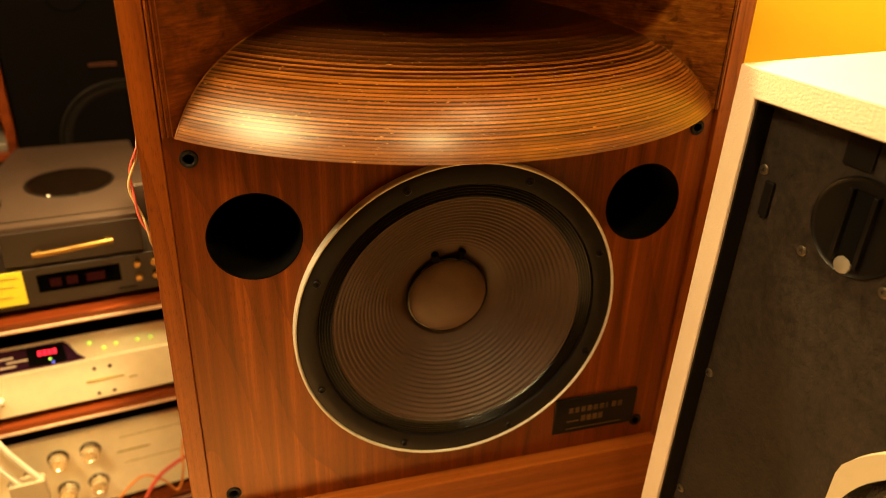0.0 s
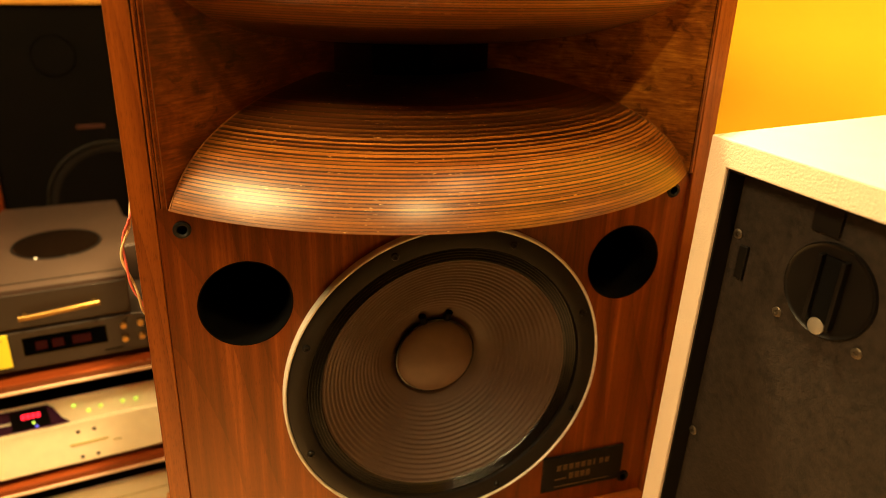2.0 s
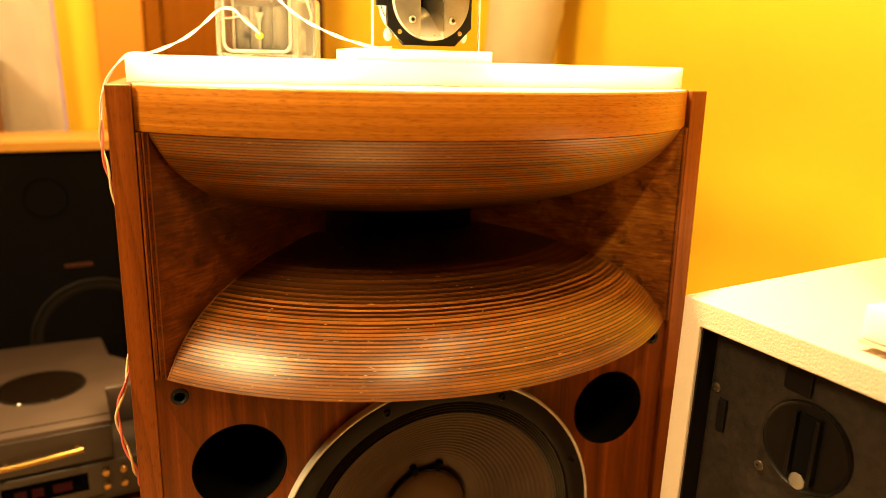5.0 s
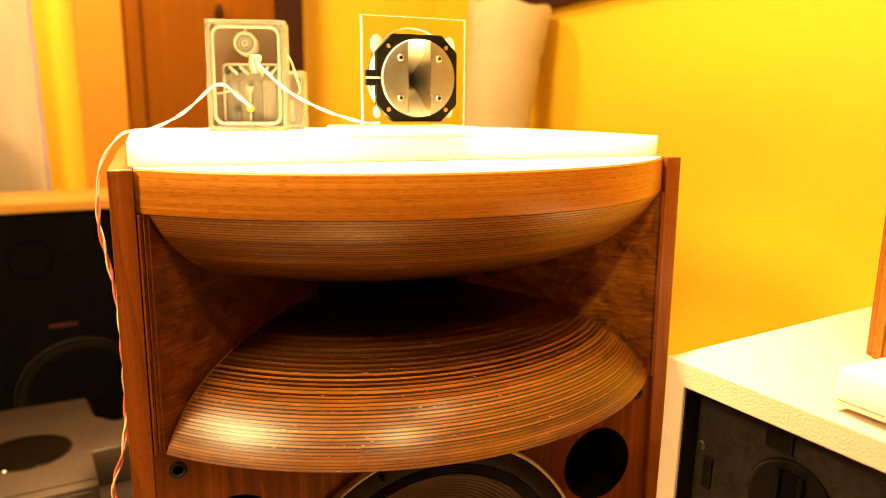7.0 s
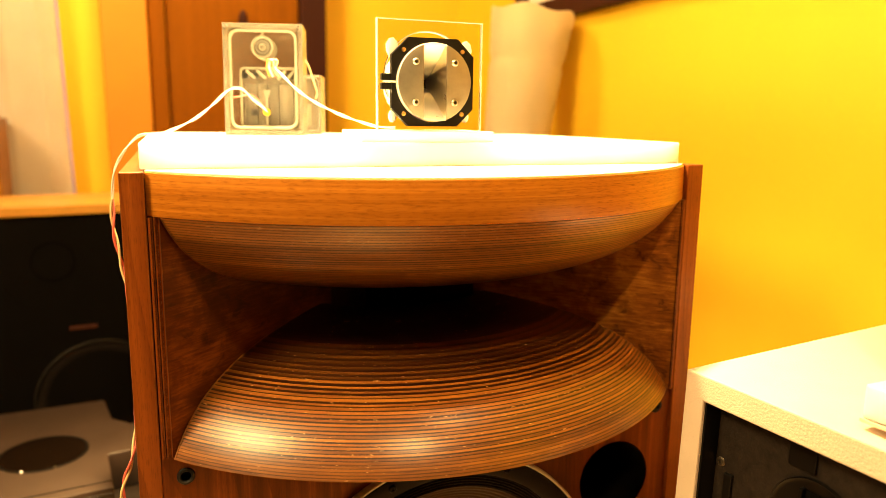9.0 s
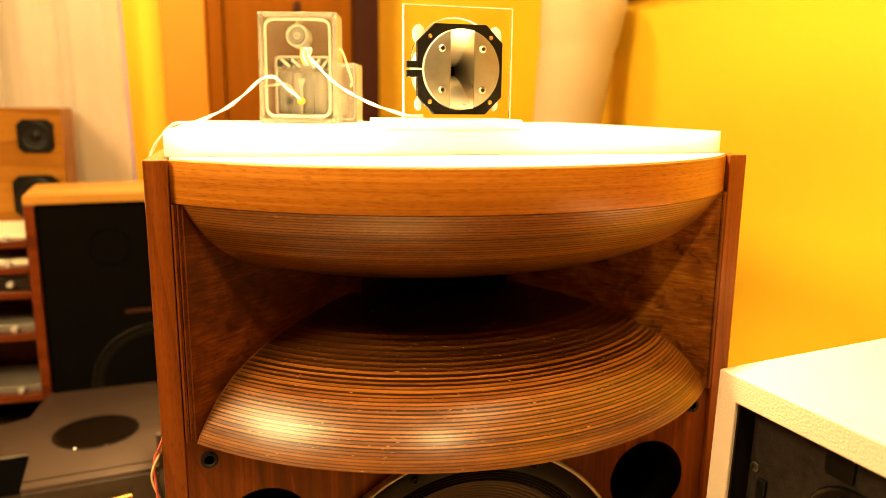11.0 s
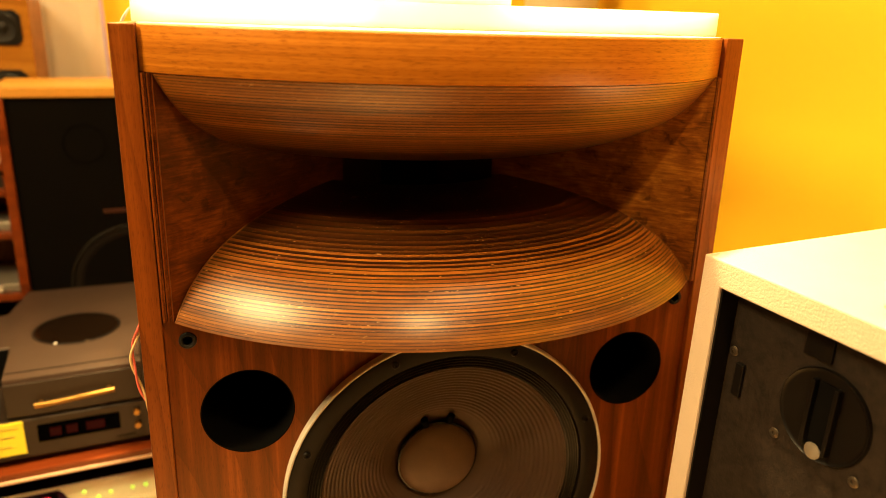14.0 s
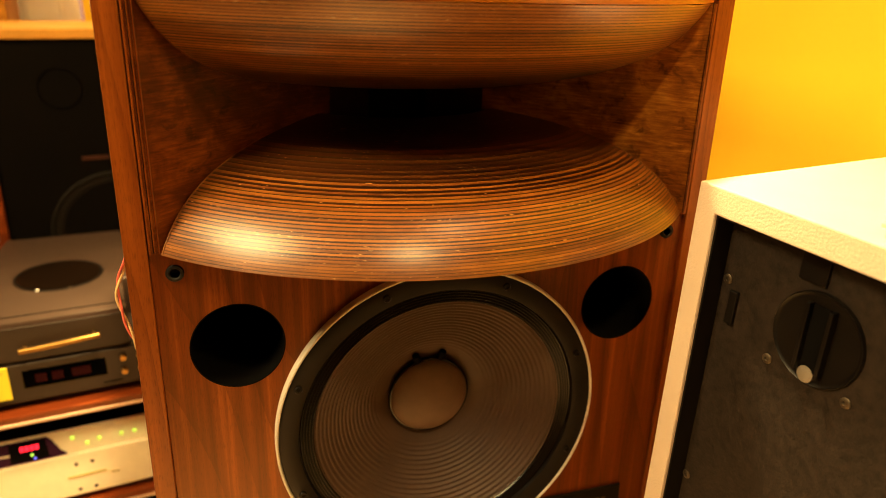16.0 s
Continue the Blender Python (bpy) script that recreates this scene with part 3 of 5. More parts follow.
def studio_speaker():
    root = thing("studio_loudspeaker", Matrix(), "large walnut studio loudspeaker with laminated wooden horn", "loudspeaker")
    for s in (-1, 1):
        x0, x1 = sorted((s * 0.330, s * 0.3082))
        part("side_panel", box(x0, x1, 0.0, 0.52, 0.0, 1.0, 0.0012), WALNUT_EDGE, root)
    part("top_panel", prism(bow(REACH + 0.002, 0.3078, 0.52), 0.9575, 0.9992, 0.0012), WALNUT_RAIL, root, "bowed walnut top board", 40)
    part("bottom_rail", box(-0.3078, 0.3078, -0.016, 0.03, 0.0, 0.228, 0.0012), WALNUT_LOW, root, "walnut rail below the baffle")
    part("back_panel", box(-0.3078, 0.3078, 0.50, 0.52, 0.0, 0.957), BLACK_MATT, root)
    part("baffle", pierced([(-0.3078, 0.2285), (0.3078, 0.2285), (0.3078, 0.7118), (-0.3078, 0.7118)], [(-0.2855, 0.689, 0.0086), (0.2875, 0.690, 0.0086), (-0.2820, 0.256, 0.0086), (0.2770, 0.257, 0.0086), (-0.2295, 0.599, 0.0497), (0.2300, 0.599, 0.0497), (0.0022, 0.470, 0.1945)], 0.006, 0.026), WALNUT, root, "walnut veneered baffle")
    for x in (-0.2295, 0.2300):
        part("port_tube", lathe([(0.0500, -0.001), (0.0497, 0.0004), (0.0484, 0.0), (0.0482, -0.014), (0.0482, -0.16), (0, -0.16), (0, -0.165), (0.0500, -0.165)], 72, facing(x, 0.006, 0.599)), BLACK_MATT, root, "round black reflex port", 40)
    # Black board behind the throat stands in for its dark depth
    horn = part("horn", box(-0.15, 0.15, 0.262, 0.280, 0.712, 0.957), BLACK_MATT, root, "flared horn of stacked plywood layers")
    for s in (-1, 1):
        d = Vector((-s * 0.298, AXIS, 0)).normalized()
        n = Vector((s * d.y, abs(d.x), 0))
        edge = 0.2965 if s < 0 else 0.3058
        a, b = Vector((s * edge, 0.0, 0)), Vector((s * edge, 0.0, 0)) + d * 0.275
        c, e = b + n * 0.012, a + n * 0.012
        f, g = b + n * 0.001, b + n * 0.001 + d * 0.085
        part("throat_side", prism([(f.x, f.y), (g.x, g.y), (g.x + n.x * 0.010, g.y + n.y * 0.010), (f.x + n.x * 0.010, f.y + n.y * 0.010)], 0.7125, 0.9570), BURL_SHADED, horn, "throat wall, its deep shade painted near-black")
        # The right cheek takes the paler burl, its extra light painted in
        part("horn_cheek", prism([(a.x, a.y), (b.x, b.y), (c.x, c.y), (s * (edge + 0.005), 0.012), (s * (edge + 0.005), 0.004), (s * (edge + 0.001), 0.0035)], 0.7125, 0.9570), BURL if s < 0 else BURL_LIT, horn, "mottled red-brown veneer cheek" if s < 0 else "mottled golden veneer cheek, its brighter light painted in")
        for k in range(0 if s < 0 else 4, 6):
            x0, x1 = sorted((s * (0.2950 + 0.0020 * k), s * (0.2950 + 0.0020 * k + (0.0011 if k in (1, 3) else 0.0019))))
            part("cheek_edge", box(x0, x1, -0.0006 * k + 0.003, 0.006, 0.7125, 0.9570), (WALNUT_EDGE if k in (1, 3, 5) else BURL), horn)
    pitch = 0.0027
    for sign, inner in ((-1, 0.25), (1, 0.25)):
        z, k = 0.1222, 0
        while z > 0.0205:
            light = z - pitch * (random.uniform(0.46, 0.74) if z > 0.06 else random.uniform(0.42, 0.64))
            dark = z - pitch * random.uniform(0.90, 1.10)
            # Shade painted in: plies step to darker tones deeper in the horn
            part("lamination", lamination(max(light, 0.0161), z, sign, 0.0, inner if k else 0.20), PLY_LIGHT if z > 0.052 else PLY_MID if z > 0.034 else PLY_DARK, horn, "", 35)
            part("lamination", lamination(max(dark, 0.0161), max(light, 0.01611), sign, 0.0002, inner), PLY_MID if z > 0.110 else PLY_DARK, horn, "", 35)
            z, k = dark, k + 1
    for sign in (-1, 1):
        for a in (-WEDGE_LEFT + 0.004, WEDGE_RIGHT - 0.004):
            rim = [arc_point(r + 0.0003, a, MIDDLE + sign * float(np.interp(r, RADII, RISES))) for r in np.linspace(0.20, REACH - 0.0008, 40)]
            part("flare_edge", tube(rim, 0.0007, 6), PLY_EDGE, horn, "thin pale edge of the flare", 60)
    woofer(root)
    name_plate(root)
    for x, z in ((-0.2855, 0.689), (0.2875, 0.690), (-0.2820, 0.256), (0.2770, 0.257)):
        socket(x, z, root)
    return root


studio_speaker()
stand = tagged(part("speaker_stand", box(-0.32, 0.32, 0.01, 0.50, FLOOR, -0.001, 0.004), DARK_WOOD), "dark wooden stand under the walnut loudspeaker", "stand")


# ---- on the loudspeaker ----
def board_on_top():
    pts = [(-0.312, 0.018), (0.302, 0.012), (0.302, 0.20), (0.27, 0.40), (-0.29, 0.44), (-0.312, 0.40)]
    ob = part("white_board", prism(pts, 1.0012, 1.0265, 0.0015), WHITE_SLAB, None, "", 40)
    tagged(ob, "thick white board lying on the walnut loudspeaker", "board")


board_on_top()
sheet = tagged(part("white_sheet", prism(bow(REACH - 0.0005, 0.3072, 0.518), 0.9994, 1.0009, 0.0003), SHEET, None, "", 40), "thin cream sheet covering the loudspeaker's bowed top", "sheet")
SLAB = 1.0267


def super_tweeter():
    root = thing("super_tweeter", Matrix(), "round metal slot tweeter on a clear acrylic stand", "tweeter")
    # Clear base and its front edge painted white to stand for their glare
    part("base_plate", box(-0.096, 0.056, 0.022, 0.110, SLAB, SLAB + 0.0115, 0.0008), PUTTY_AND_GLARE, root, "clear acrylic base, its glare painted white")
    part("stand_plate", pierced([(-0.0670, SLAB + 0.0118), (0.0540, SLAB + 0.0118), (0.0540, 1.1572), (-0.0670, 1.1572)], [(-0.010, 1.0965, 0.0505)], 0.056, 0.062), ACRYLIC, root, "upright clear acrylic plate")
    for x0, x1, z0, z1 in ((-0.0684, -0.0672, SLAB + 0.0118, 1.1584), (0.0542, 0.0554, SLAB + 0.0118, 1.1584), (-0.0670, 0.0540, 1.1574, 1.1584)):
        part("sawn_edge", box(x0, x1, 0.0562, 0.0618, z0, z1), FROST, root, "frosted acrylic edge")
    part("sawn_edge", box(-0.0955, 0.0555, 0.0202, 0.0218, SLAB, SLAB + 0.0112), PUTTY_AND_GLARE, root, "frosted acrylic edge")
    part("sawn_edge", lathe([(0.0504, -0.0002), (0.0504, 0.0058), (0.0494, 0.0058), (0.0494, -0.0002)], 72, facing(-0.010, 0.0619, 1.0965), closed=True), FROST, root, "frosted rim of the round cut-out", 40)
    cx, cz, h, c = -0.0085, 1.0908, 0.0474, 0.0188
    pts = [(-h, -h + c), (-h + c, -h), (h - c, -h), (h, -h + c), (h, h - c), (h - c, h), (-h + c, h), (-h, h - c)]
    m = facing(cx, 0.050, cz)
    bm = bmesh.new()
    loops = [pts, [(0.0428 * math.cos(2 * math.pi * i / 64), 0.0428 * math.sin(2 * math.pi * i / 64)) for i in range(64)]]
    edges = []
    for loop in loops:
        vs = [bm.verts.new((x, y, 0)) for x, y in loop]
        edges += [bm.edges.new((vs[i], vs[(i + 1) % len(vs)])) for i in range(len(vs))]
    made = bmesh.ops.triangle_fill(bm, use_beauty=True, edges=edges)
    out = bmesh.ops.extrude_face_region(bm, geom=[f for f in made["geom"] if isinstance(f, bmesh.types.BMFace)])
    bmesh.ops.translate(bm, vec=(0, 0, 0.008), verts=[v for v in out["geom"] if isinstance(v, bmesh.types.BMVert)])
    bmesh.ops.transform(bm, matrix=m, verts=bm.verts)
    flange = part("flange", bm, BLACK, root, "black octagonal clamp flange")
    for z0, z1 in ((0.0012, 0.0085), (-0.0085, -0.0012)):
        part("clamp_ear", box(cx - h - 0.011, cx - h + 0.002, 0.043, 0.050, cz + z0, cz + z1, 0.0008), BLACK, flange)
    body = part("body", lathe([(0.0405, 0.0150), (0.0418, 0.0146), (0.0422, 0.0136), (0.0422, -0.05), (0.030, -0.055), (0, -0.055)], 64, m), ALUMINIUM, root, "bright turned metal tweeter body", 40)
    # Pale strip stands in for the light seen through the clamp's slit
    part("slit_light_strip", box(cx - h - 0.009, cx - 0.0424, 0.0414, 0.0419, cz - 0.0010, cz + 0.0010), FROST, flange)
    slot = 0.0130
    for s in (-1, 1):
        rim = []
        a0 = math.acos(slot / 0.0420)
        for i in range(33):
            a = -a0 + 2 * a0 * i / 32
            rim.append((s * 0.0420 * math.cos(a), 0.0420 * math.sin(a)))
        part("face_plate", prism(rim if s > 0 else rim[::-1], 0.009, 0.0152, 0.0006, m), FACE_STEEL, body, "brushed steel cheek", 40)
        bm = bmesh.new()
        prev = None
        for i in range(17):
            u = i / 16
            xx = s * (0.0045 + (slot - 0.0045) * u)
            dd = -0.032 + 0.046 * u ** 0.55
            row = [bm.verts.new(m @ Vector((xx, yy, dd))) for yy in (-0.041, -0.02, 0.02, 0.041)]
            if prev:
                for k in range(3):
                    bm.faces.new((prev[k], prev[k + 1], row[k + 1], row[k]))
            prev = row
        part("horn_wall", bm, POLISHED, body, "polished horn wall", 60)
        bm = bmesh.new()
        prev = None
        for i in range(17):
            u = i / 16
            yy = s * (0.005 + 0.0355 * u)
            dd = -0.032 + 0.045 * u ** 0.6
            row = [bm.verts.new(m @ Vector((xx, yy, dd))) for xx in (-slot, -slot / 3, slot / 3, slot)]
            if prev:
                for k in range(3):
                    bm.faces.new((prev[k], prev[k + 1], row[k + 1], row[k]))
            prev = row
        part("horn_floor", bm, POLISHED, body, "polished horn flare", 60)
    part("throat", lathe([(0.012, -0.036), (0.012, -0.0325), (0, -0.0325)], 24, m), BLACK_MATT, body)
    for x in (-0.0225, 0.0225):
        for z in (-0.0215, 0.0215):
            screw = part("screw", lathe([(0.0038, 0.0150), (0.0038, 0.0168), (0.0028, 0.0178), (0.0019, 0.0178)], 20, m @ Matrix.Translation((x, z, 0))), POLISHED, body, "bright socket screw", 40)
            part("socket", lathe([(0.0019, 0.0178), (0.0017, 0.0156), (0, 0.0156)], 6, m @ Matrix.Translation((x, z, 0))), DULL_STEEL, screw)
    for x in (-0.034, 0.034):
        for z in (-0.034, 0.034):
            part("screw", lathe([(0.0024, 0.0078), (0.0024, 0.0088), (0.0012, 0.0092), (0, 0.0080)], 16, m @ Matrix.Translation((x, z, 0))), BRASS, flange, "", 40)
            pad = 0.0095 if z > 0 else 0.0062
            part("putty", lathe([(pad, 0), (pad * 0.86, 0.0014), (pad * 0.5, 0.0022), (0, 0.0024)], 9, facing(cx + x * 1.27, 0.0555, cz + z * 1.08) @ Matrix.Diagonal((0.8, 1.15, 1, 1))), PUTTY_AND_GLARE, root, "white putty pad", 60)
    return root


super_tweeter()


def crossover_box():
    turn = Matrix.Translation((-0.1636, 0.280, SLAB + 0.0005)) @ Euler((radians(-2), 0, radians(-15))).to_matrix().to_4x4()
    root = thing("crossover_box", turn, "clear plastic case with capacitors and wired terminals", "crossover")
    w, h, d = 0.0518, 0.1446, 0.055
    part("back_wall", box(-w, w, d - 0.003, d, 0.0, h, 0.001), CASE_CLEAR, root)
    part("side_wall", box(-w, -w + 0.003, 0.0, d - 0.003, 0.0, h), CASE_CLEAR, root)
    part("side_wall", box(w - 0.003, w, 0.0, d - 0.003, 0.0, h), CASE_CLEAR, root)
    part("end_wall", box(-w + 0.003, w - 0.003, 0.0, d - 0.003, 0.0, 0.003), CASE_CLEAR, root)
    part("end_wall", box(-w + 0.003, w - 0.003, 0.0, d - 0.003, h - 0.003, h), CASE_CLEAR, root)

    def rim(x0, x1, z0, z1, y, wide, r):
        pts = []
        for cx, cz, a in ((x1 - r, z1 - r, 0), (x0 + r, z1 - r, 90), (x0 + r, z0 + r, 180), (x1 - r, z0 + r, 270)):
            pts += [(cx + r * math.cos(radians(a + 15 * k)), y, cz + r * math.sin(radians(a + 15 * k))) for k in range(7)]
        return tube(pts + [pts[0]], wide, 8)

    part("gasket", rim(-w + 0.009, w - 0.009, 0.009, h - 0.009, -0.001, 0.0021, 0.012), PALE_RIM, root, "pale rubber sealing rim", 60)
    lip = bmesh.new()
    for x0, x1, z0, z1 in ((-w, w, 0, 0.006), (-w, w, h - 0.006, h), (-w, -w + 0.006, 0.006, h - 0.006), (w - 0.006, w, 0.006, h - 0.006)):
        box(x0, x1, -0.003, 0.0, z0, z1, 0.0006, lip)
    part("lid_flange", lip, CASE_CLEAR, root)
    for x in (-w + 0.0045, w - 0.0045):
        for z in (0.0045, h - 0.0045):
            part("lid_screw", lathe([(0.0022, 0.0), (0.0022, 0.0012), (0.0010, 0.0012), (0.0008, 0.0004), (0, 0.0004)], 14, Matrix.Translation((x, -0.0032, z)) @ Euler((radians(90), 0, 0)).to_matrix().to_4x4()), STEEL, root, "", 40)
    part("inner_case", box(-0.0325, 0.0405, 0.018, 0.046, 0.009, 0.0900, 0.002), CASE_CLEAR, root, "smaller clear case inside")
    part("inner_gasket", rim(-0.0325, 0.0405, 0.011, 0.0885, 0.0145, 0.0019, 0.005), PALE_RIM, root, "pale sealing rim of the inner case", 60)
    m = Matrix.Translation((-0.0015, 0.006, 0.1155)) @ Euler((radians(90), 0, 0)).to_matrix().to_4x4()
    dial = part("coil", lathe([(0.0155, -0.03), (0.0155, 0.0), (0.0145, 0.003), (0.0125, 0.003), (0.0112, 0.0005), (0.0108, -0.001), (0.0050, -0.001), (0.0045, 0.0008), (0.0025, 0.0008), (0.0020, -0.002), (0, -0.002)], 40, m), PALE_RIM, root, "round pale coil bobbin", 40)
    part("winding", lathe([(0.0106, -0.0008), (0.0094, 0.0004), (0.0066, 0.0004), (0.0054, -0.0008)], 40, m), GASKET, dial, "grey wound wire", 40)
    part("stem", box(-0.0034, 0.0004, 0.004, 0.008, 0.1305, h - 0.006, 0.0006), PALE_RIM, root)
    for x in (-0.0265, -0.0125, 0.0215, 0.0330):
        bolt = part("terminal", lathe([(0.0046, 0), (0.0046, 0.004), (0.0034, 0.0046), (0.0030, 0.002), (0, 0.002)], 16, Matrix.Translation((x, 0.016, 0.0790)) @ Euler((radians(90), 0, 0)).to_matrix().to_4x4()), DARK_HOLE, root, "dark hollow terminal", 40)
        lug = box(-0.0019, 0.0019, -0.0006, 0.0006, -0.013, 0.003, 0.0004)
        bmesh.ops.transform(lug, matrix=Matrix.Translation((x + 0.004, 0.0095, 0.0835)) @ Euler((0, radians(-48 if x < 0 else 38), 0)).to_matrix().to_4x4(), verts=lug.verts)
        part("solder_lug", lug, PALE_RIM, bolt)
    for x, r, mat in ((-0.0215, 0.0080, GASKET), (-0.0060, 0.0062, GREY_PCB), (0.0085, 0.0066, GASKET), (0.0265, 0.0092, GREY_PCB)):
        part("capacitor", lathe([(0, 0), (r - 0.001, 0), (r, 0.002), (r, 0.054), (r - 0.001, 0.056), (0, 0.056)], 24, Matrix.Translation((x, 0.030, 0.0125))), mat, root, "grey capacitor", 40)
    part("tab", prism([(-0.0040, 0.0600), (0.0068, 0.0600), (0.0030, 0.0490), (0.0030, 0.0130), (-0.0004, 0.0130), (-0.0004, 0.0490)], 0.0, 0.0008, 0.0, Matrix.Translation((0, 0.0150, 0)) @ Euler((radians(90), 0, 0)).to_matrix().to_4x4()), PALE_RIM, root, "pale arrow-shaped solder tab")
    part("solder_joint", lathe([(0.0050, -0.003), (0.0048, 0.002), (0.0028, 0.0035), (0, 0.004)], 16, Matrix.Translation((0.0014, 0.010, 0.0305)) @ Euler((radians(90), 0, 0)).to_matrix().to_4x4()), AMBER_BEAD, root, "yellow insulated joint", 60)
    part("terminal", lathe([(0.0048, -0.004), (0.0048, 0.001), (0.0034, 0.0016), (0.0030, -0.001), (0, -0.001)], 16, Matrix.Translation((-0.0150, 0.013, 0.0300)) @ Euler((radians(90), 0, 0)).to_matrix().to_4x4()), DARK_HOLE, root, "dark hollow terminal", 60)
    for k, mat in enumerate((WIRE_ORANGE, WIRE_WHITE, WIRE_PINK, WIRE_CREAM)):
        loop = [(0.0065 + 0.004 * k, 0.010, 0.0780), (0.0050 + 0.003 * k, -0.004, 0.0880), (0.0075 + 0.003 * k, -0.009, 0.0970), (0.0120 + 0.0025 * k, -0.009, 0.0955), (0.0135 + 0.001 * k, -0.0085, 0.0880)]
        part("lead", tube(smooth_path(loop, 6), 0.0016, 6), mat, root, "", 60)
    strand = [(0.0014, 0.006, 0.0310), (-0.0060, 0.000, 0.0430), (-0.0160, -0.008, 0.0520), (-0.0300, -0.016, 0.0490), (-0.0400, -0.030, 0.0470)]
    part("lead", tube(smooth_path(strand, 8), 0.0011, 6), WIRE_PINK, root, "", 60)
    strand = [(w - 0.001, 0.028, 0.102), (w + 0.004, 0.032, 0.096), (w + 0.010, 0.040, 0.076), (w + 0.014, 0.048, 0.060), (w + 0.012, 0.050, 0.052)]
    part("lead", tube(smooth_path(strand, 8), 0.0013, 6), WIRE_CREAM, root, "", 60)
    second = thing("filter_case", Matrix.Translation((-0.112, 0.372, SLAB)) @ Euler((0, 0, radians(-17))).to_matrix().to_4x4(), "low clear plastic case beside the crossover", "case")
    part("shell", box(-0.045, 0.045, -0.03, 0.03, 0.0, 0.084, 0.002), CASE_CLEAR, second)
    part("gasket", rim(-0.041, 0.041, 0.005, 0.079, -0.0315, 0.0012, 0.006), GASKET, second, "", 60)
    part("coil", lathe([(0, 0), (0.018, 0), (0.018, 0.03), (0, 0.03)], 24, Matrix.Translation((0.01, 0, 0.012))), GREY_PCB, second, "", 40)


crossover_box()


def twisted_pair(name, points, r, twist, mats, label):
    root = thing(name, Matrix(), label, "cable")
    path = smooth_path(points, 14)
    for k, mat in enumerate(mats):
        part("strand", tube(path, r, 8, None, twist, r * 1.2, k * 2 * math.pi / len(mats)), mat, root, "", 60)


twisted_pair("tweeter_cable", [(-0.150, 0.266, 1.1145), (-0.142, 0.250, 1.1035), (-0.131, 0.220, 1.0871), (-0.1175, 0.190, 1.0730), (-0.1026, 0.160, 1.0618), (-0.0864, 0.140, 1.0531), (-0.0701, 0.120, 1.0465), (-0.055, 0.100, 1.0415), (-0.040, 0.085, 1.0412)], 0.0008, 0.085, (WIRE_WHITE, WIRE_WHITE), "white twisted cable from crossover to tweeter")
twisted_pair("crossover_cable", [(-0.1612, 0.272, 1.0580), (-0.1682, 0.268, 1.0648), (-0.180, 0.263, 1.0735), (-0.190, 0.258, 1.0832), (-0.1984, 0.250, 1.0866), (-0.2132, 0.230, 1.0827), (-0.2366, 0.215, 1.0617), (-0.2588, 0.205, 1.0456), (-0.290, 0.195, 1.0315), (-0.320, 0.20, 1.026), (-0.345, 0.20, 0.992), (-0.351, 0.20, 0.955)], 0.0008, 0.075, (WIRE_WHITE, WIRE_WHITE), "white twisted cable draped over the board's corner")
twisted_pair("speaker_wire", [(-0.351, 0.20, 0.955), (-0.352, 0.20, 0.92), (-0.347, 0.20, 0.885), (-0.341, 0.19, 0.85), (-0.337, 0.17, 0.82), (-0.335, 0.14, 0.78), (-0.336, 0.14, 0.72), (-0.338, 0.12, 0.690), (-0.343, 0.10, 0.668), (-0.351, 0.10, 0.648), (-0.354, 0.10, 0.630), (-0.350, 0.10, 0.602), (-0.341, 0.10, 0.566), (-0.336, 0.15, 0.50), (-0.336, 0.22, 0.44), (-0.338, 0.20, 0.36), (-0.339, 0.155, 0.295), (-0.341, 0.125, 0.262), (-0.340, 0.12, 0.215), (-0.340, 0.13, 0.10)], 0.0014, 0.07, (WIRE_PINK, WIRE_CREAM), "pink and white twisted wire down the walnut side")


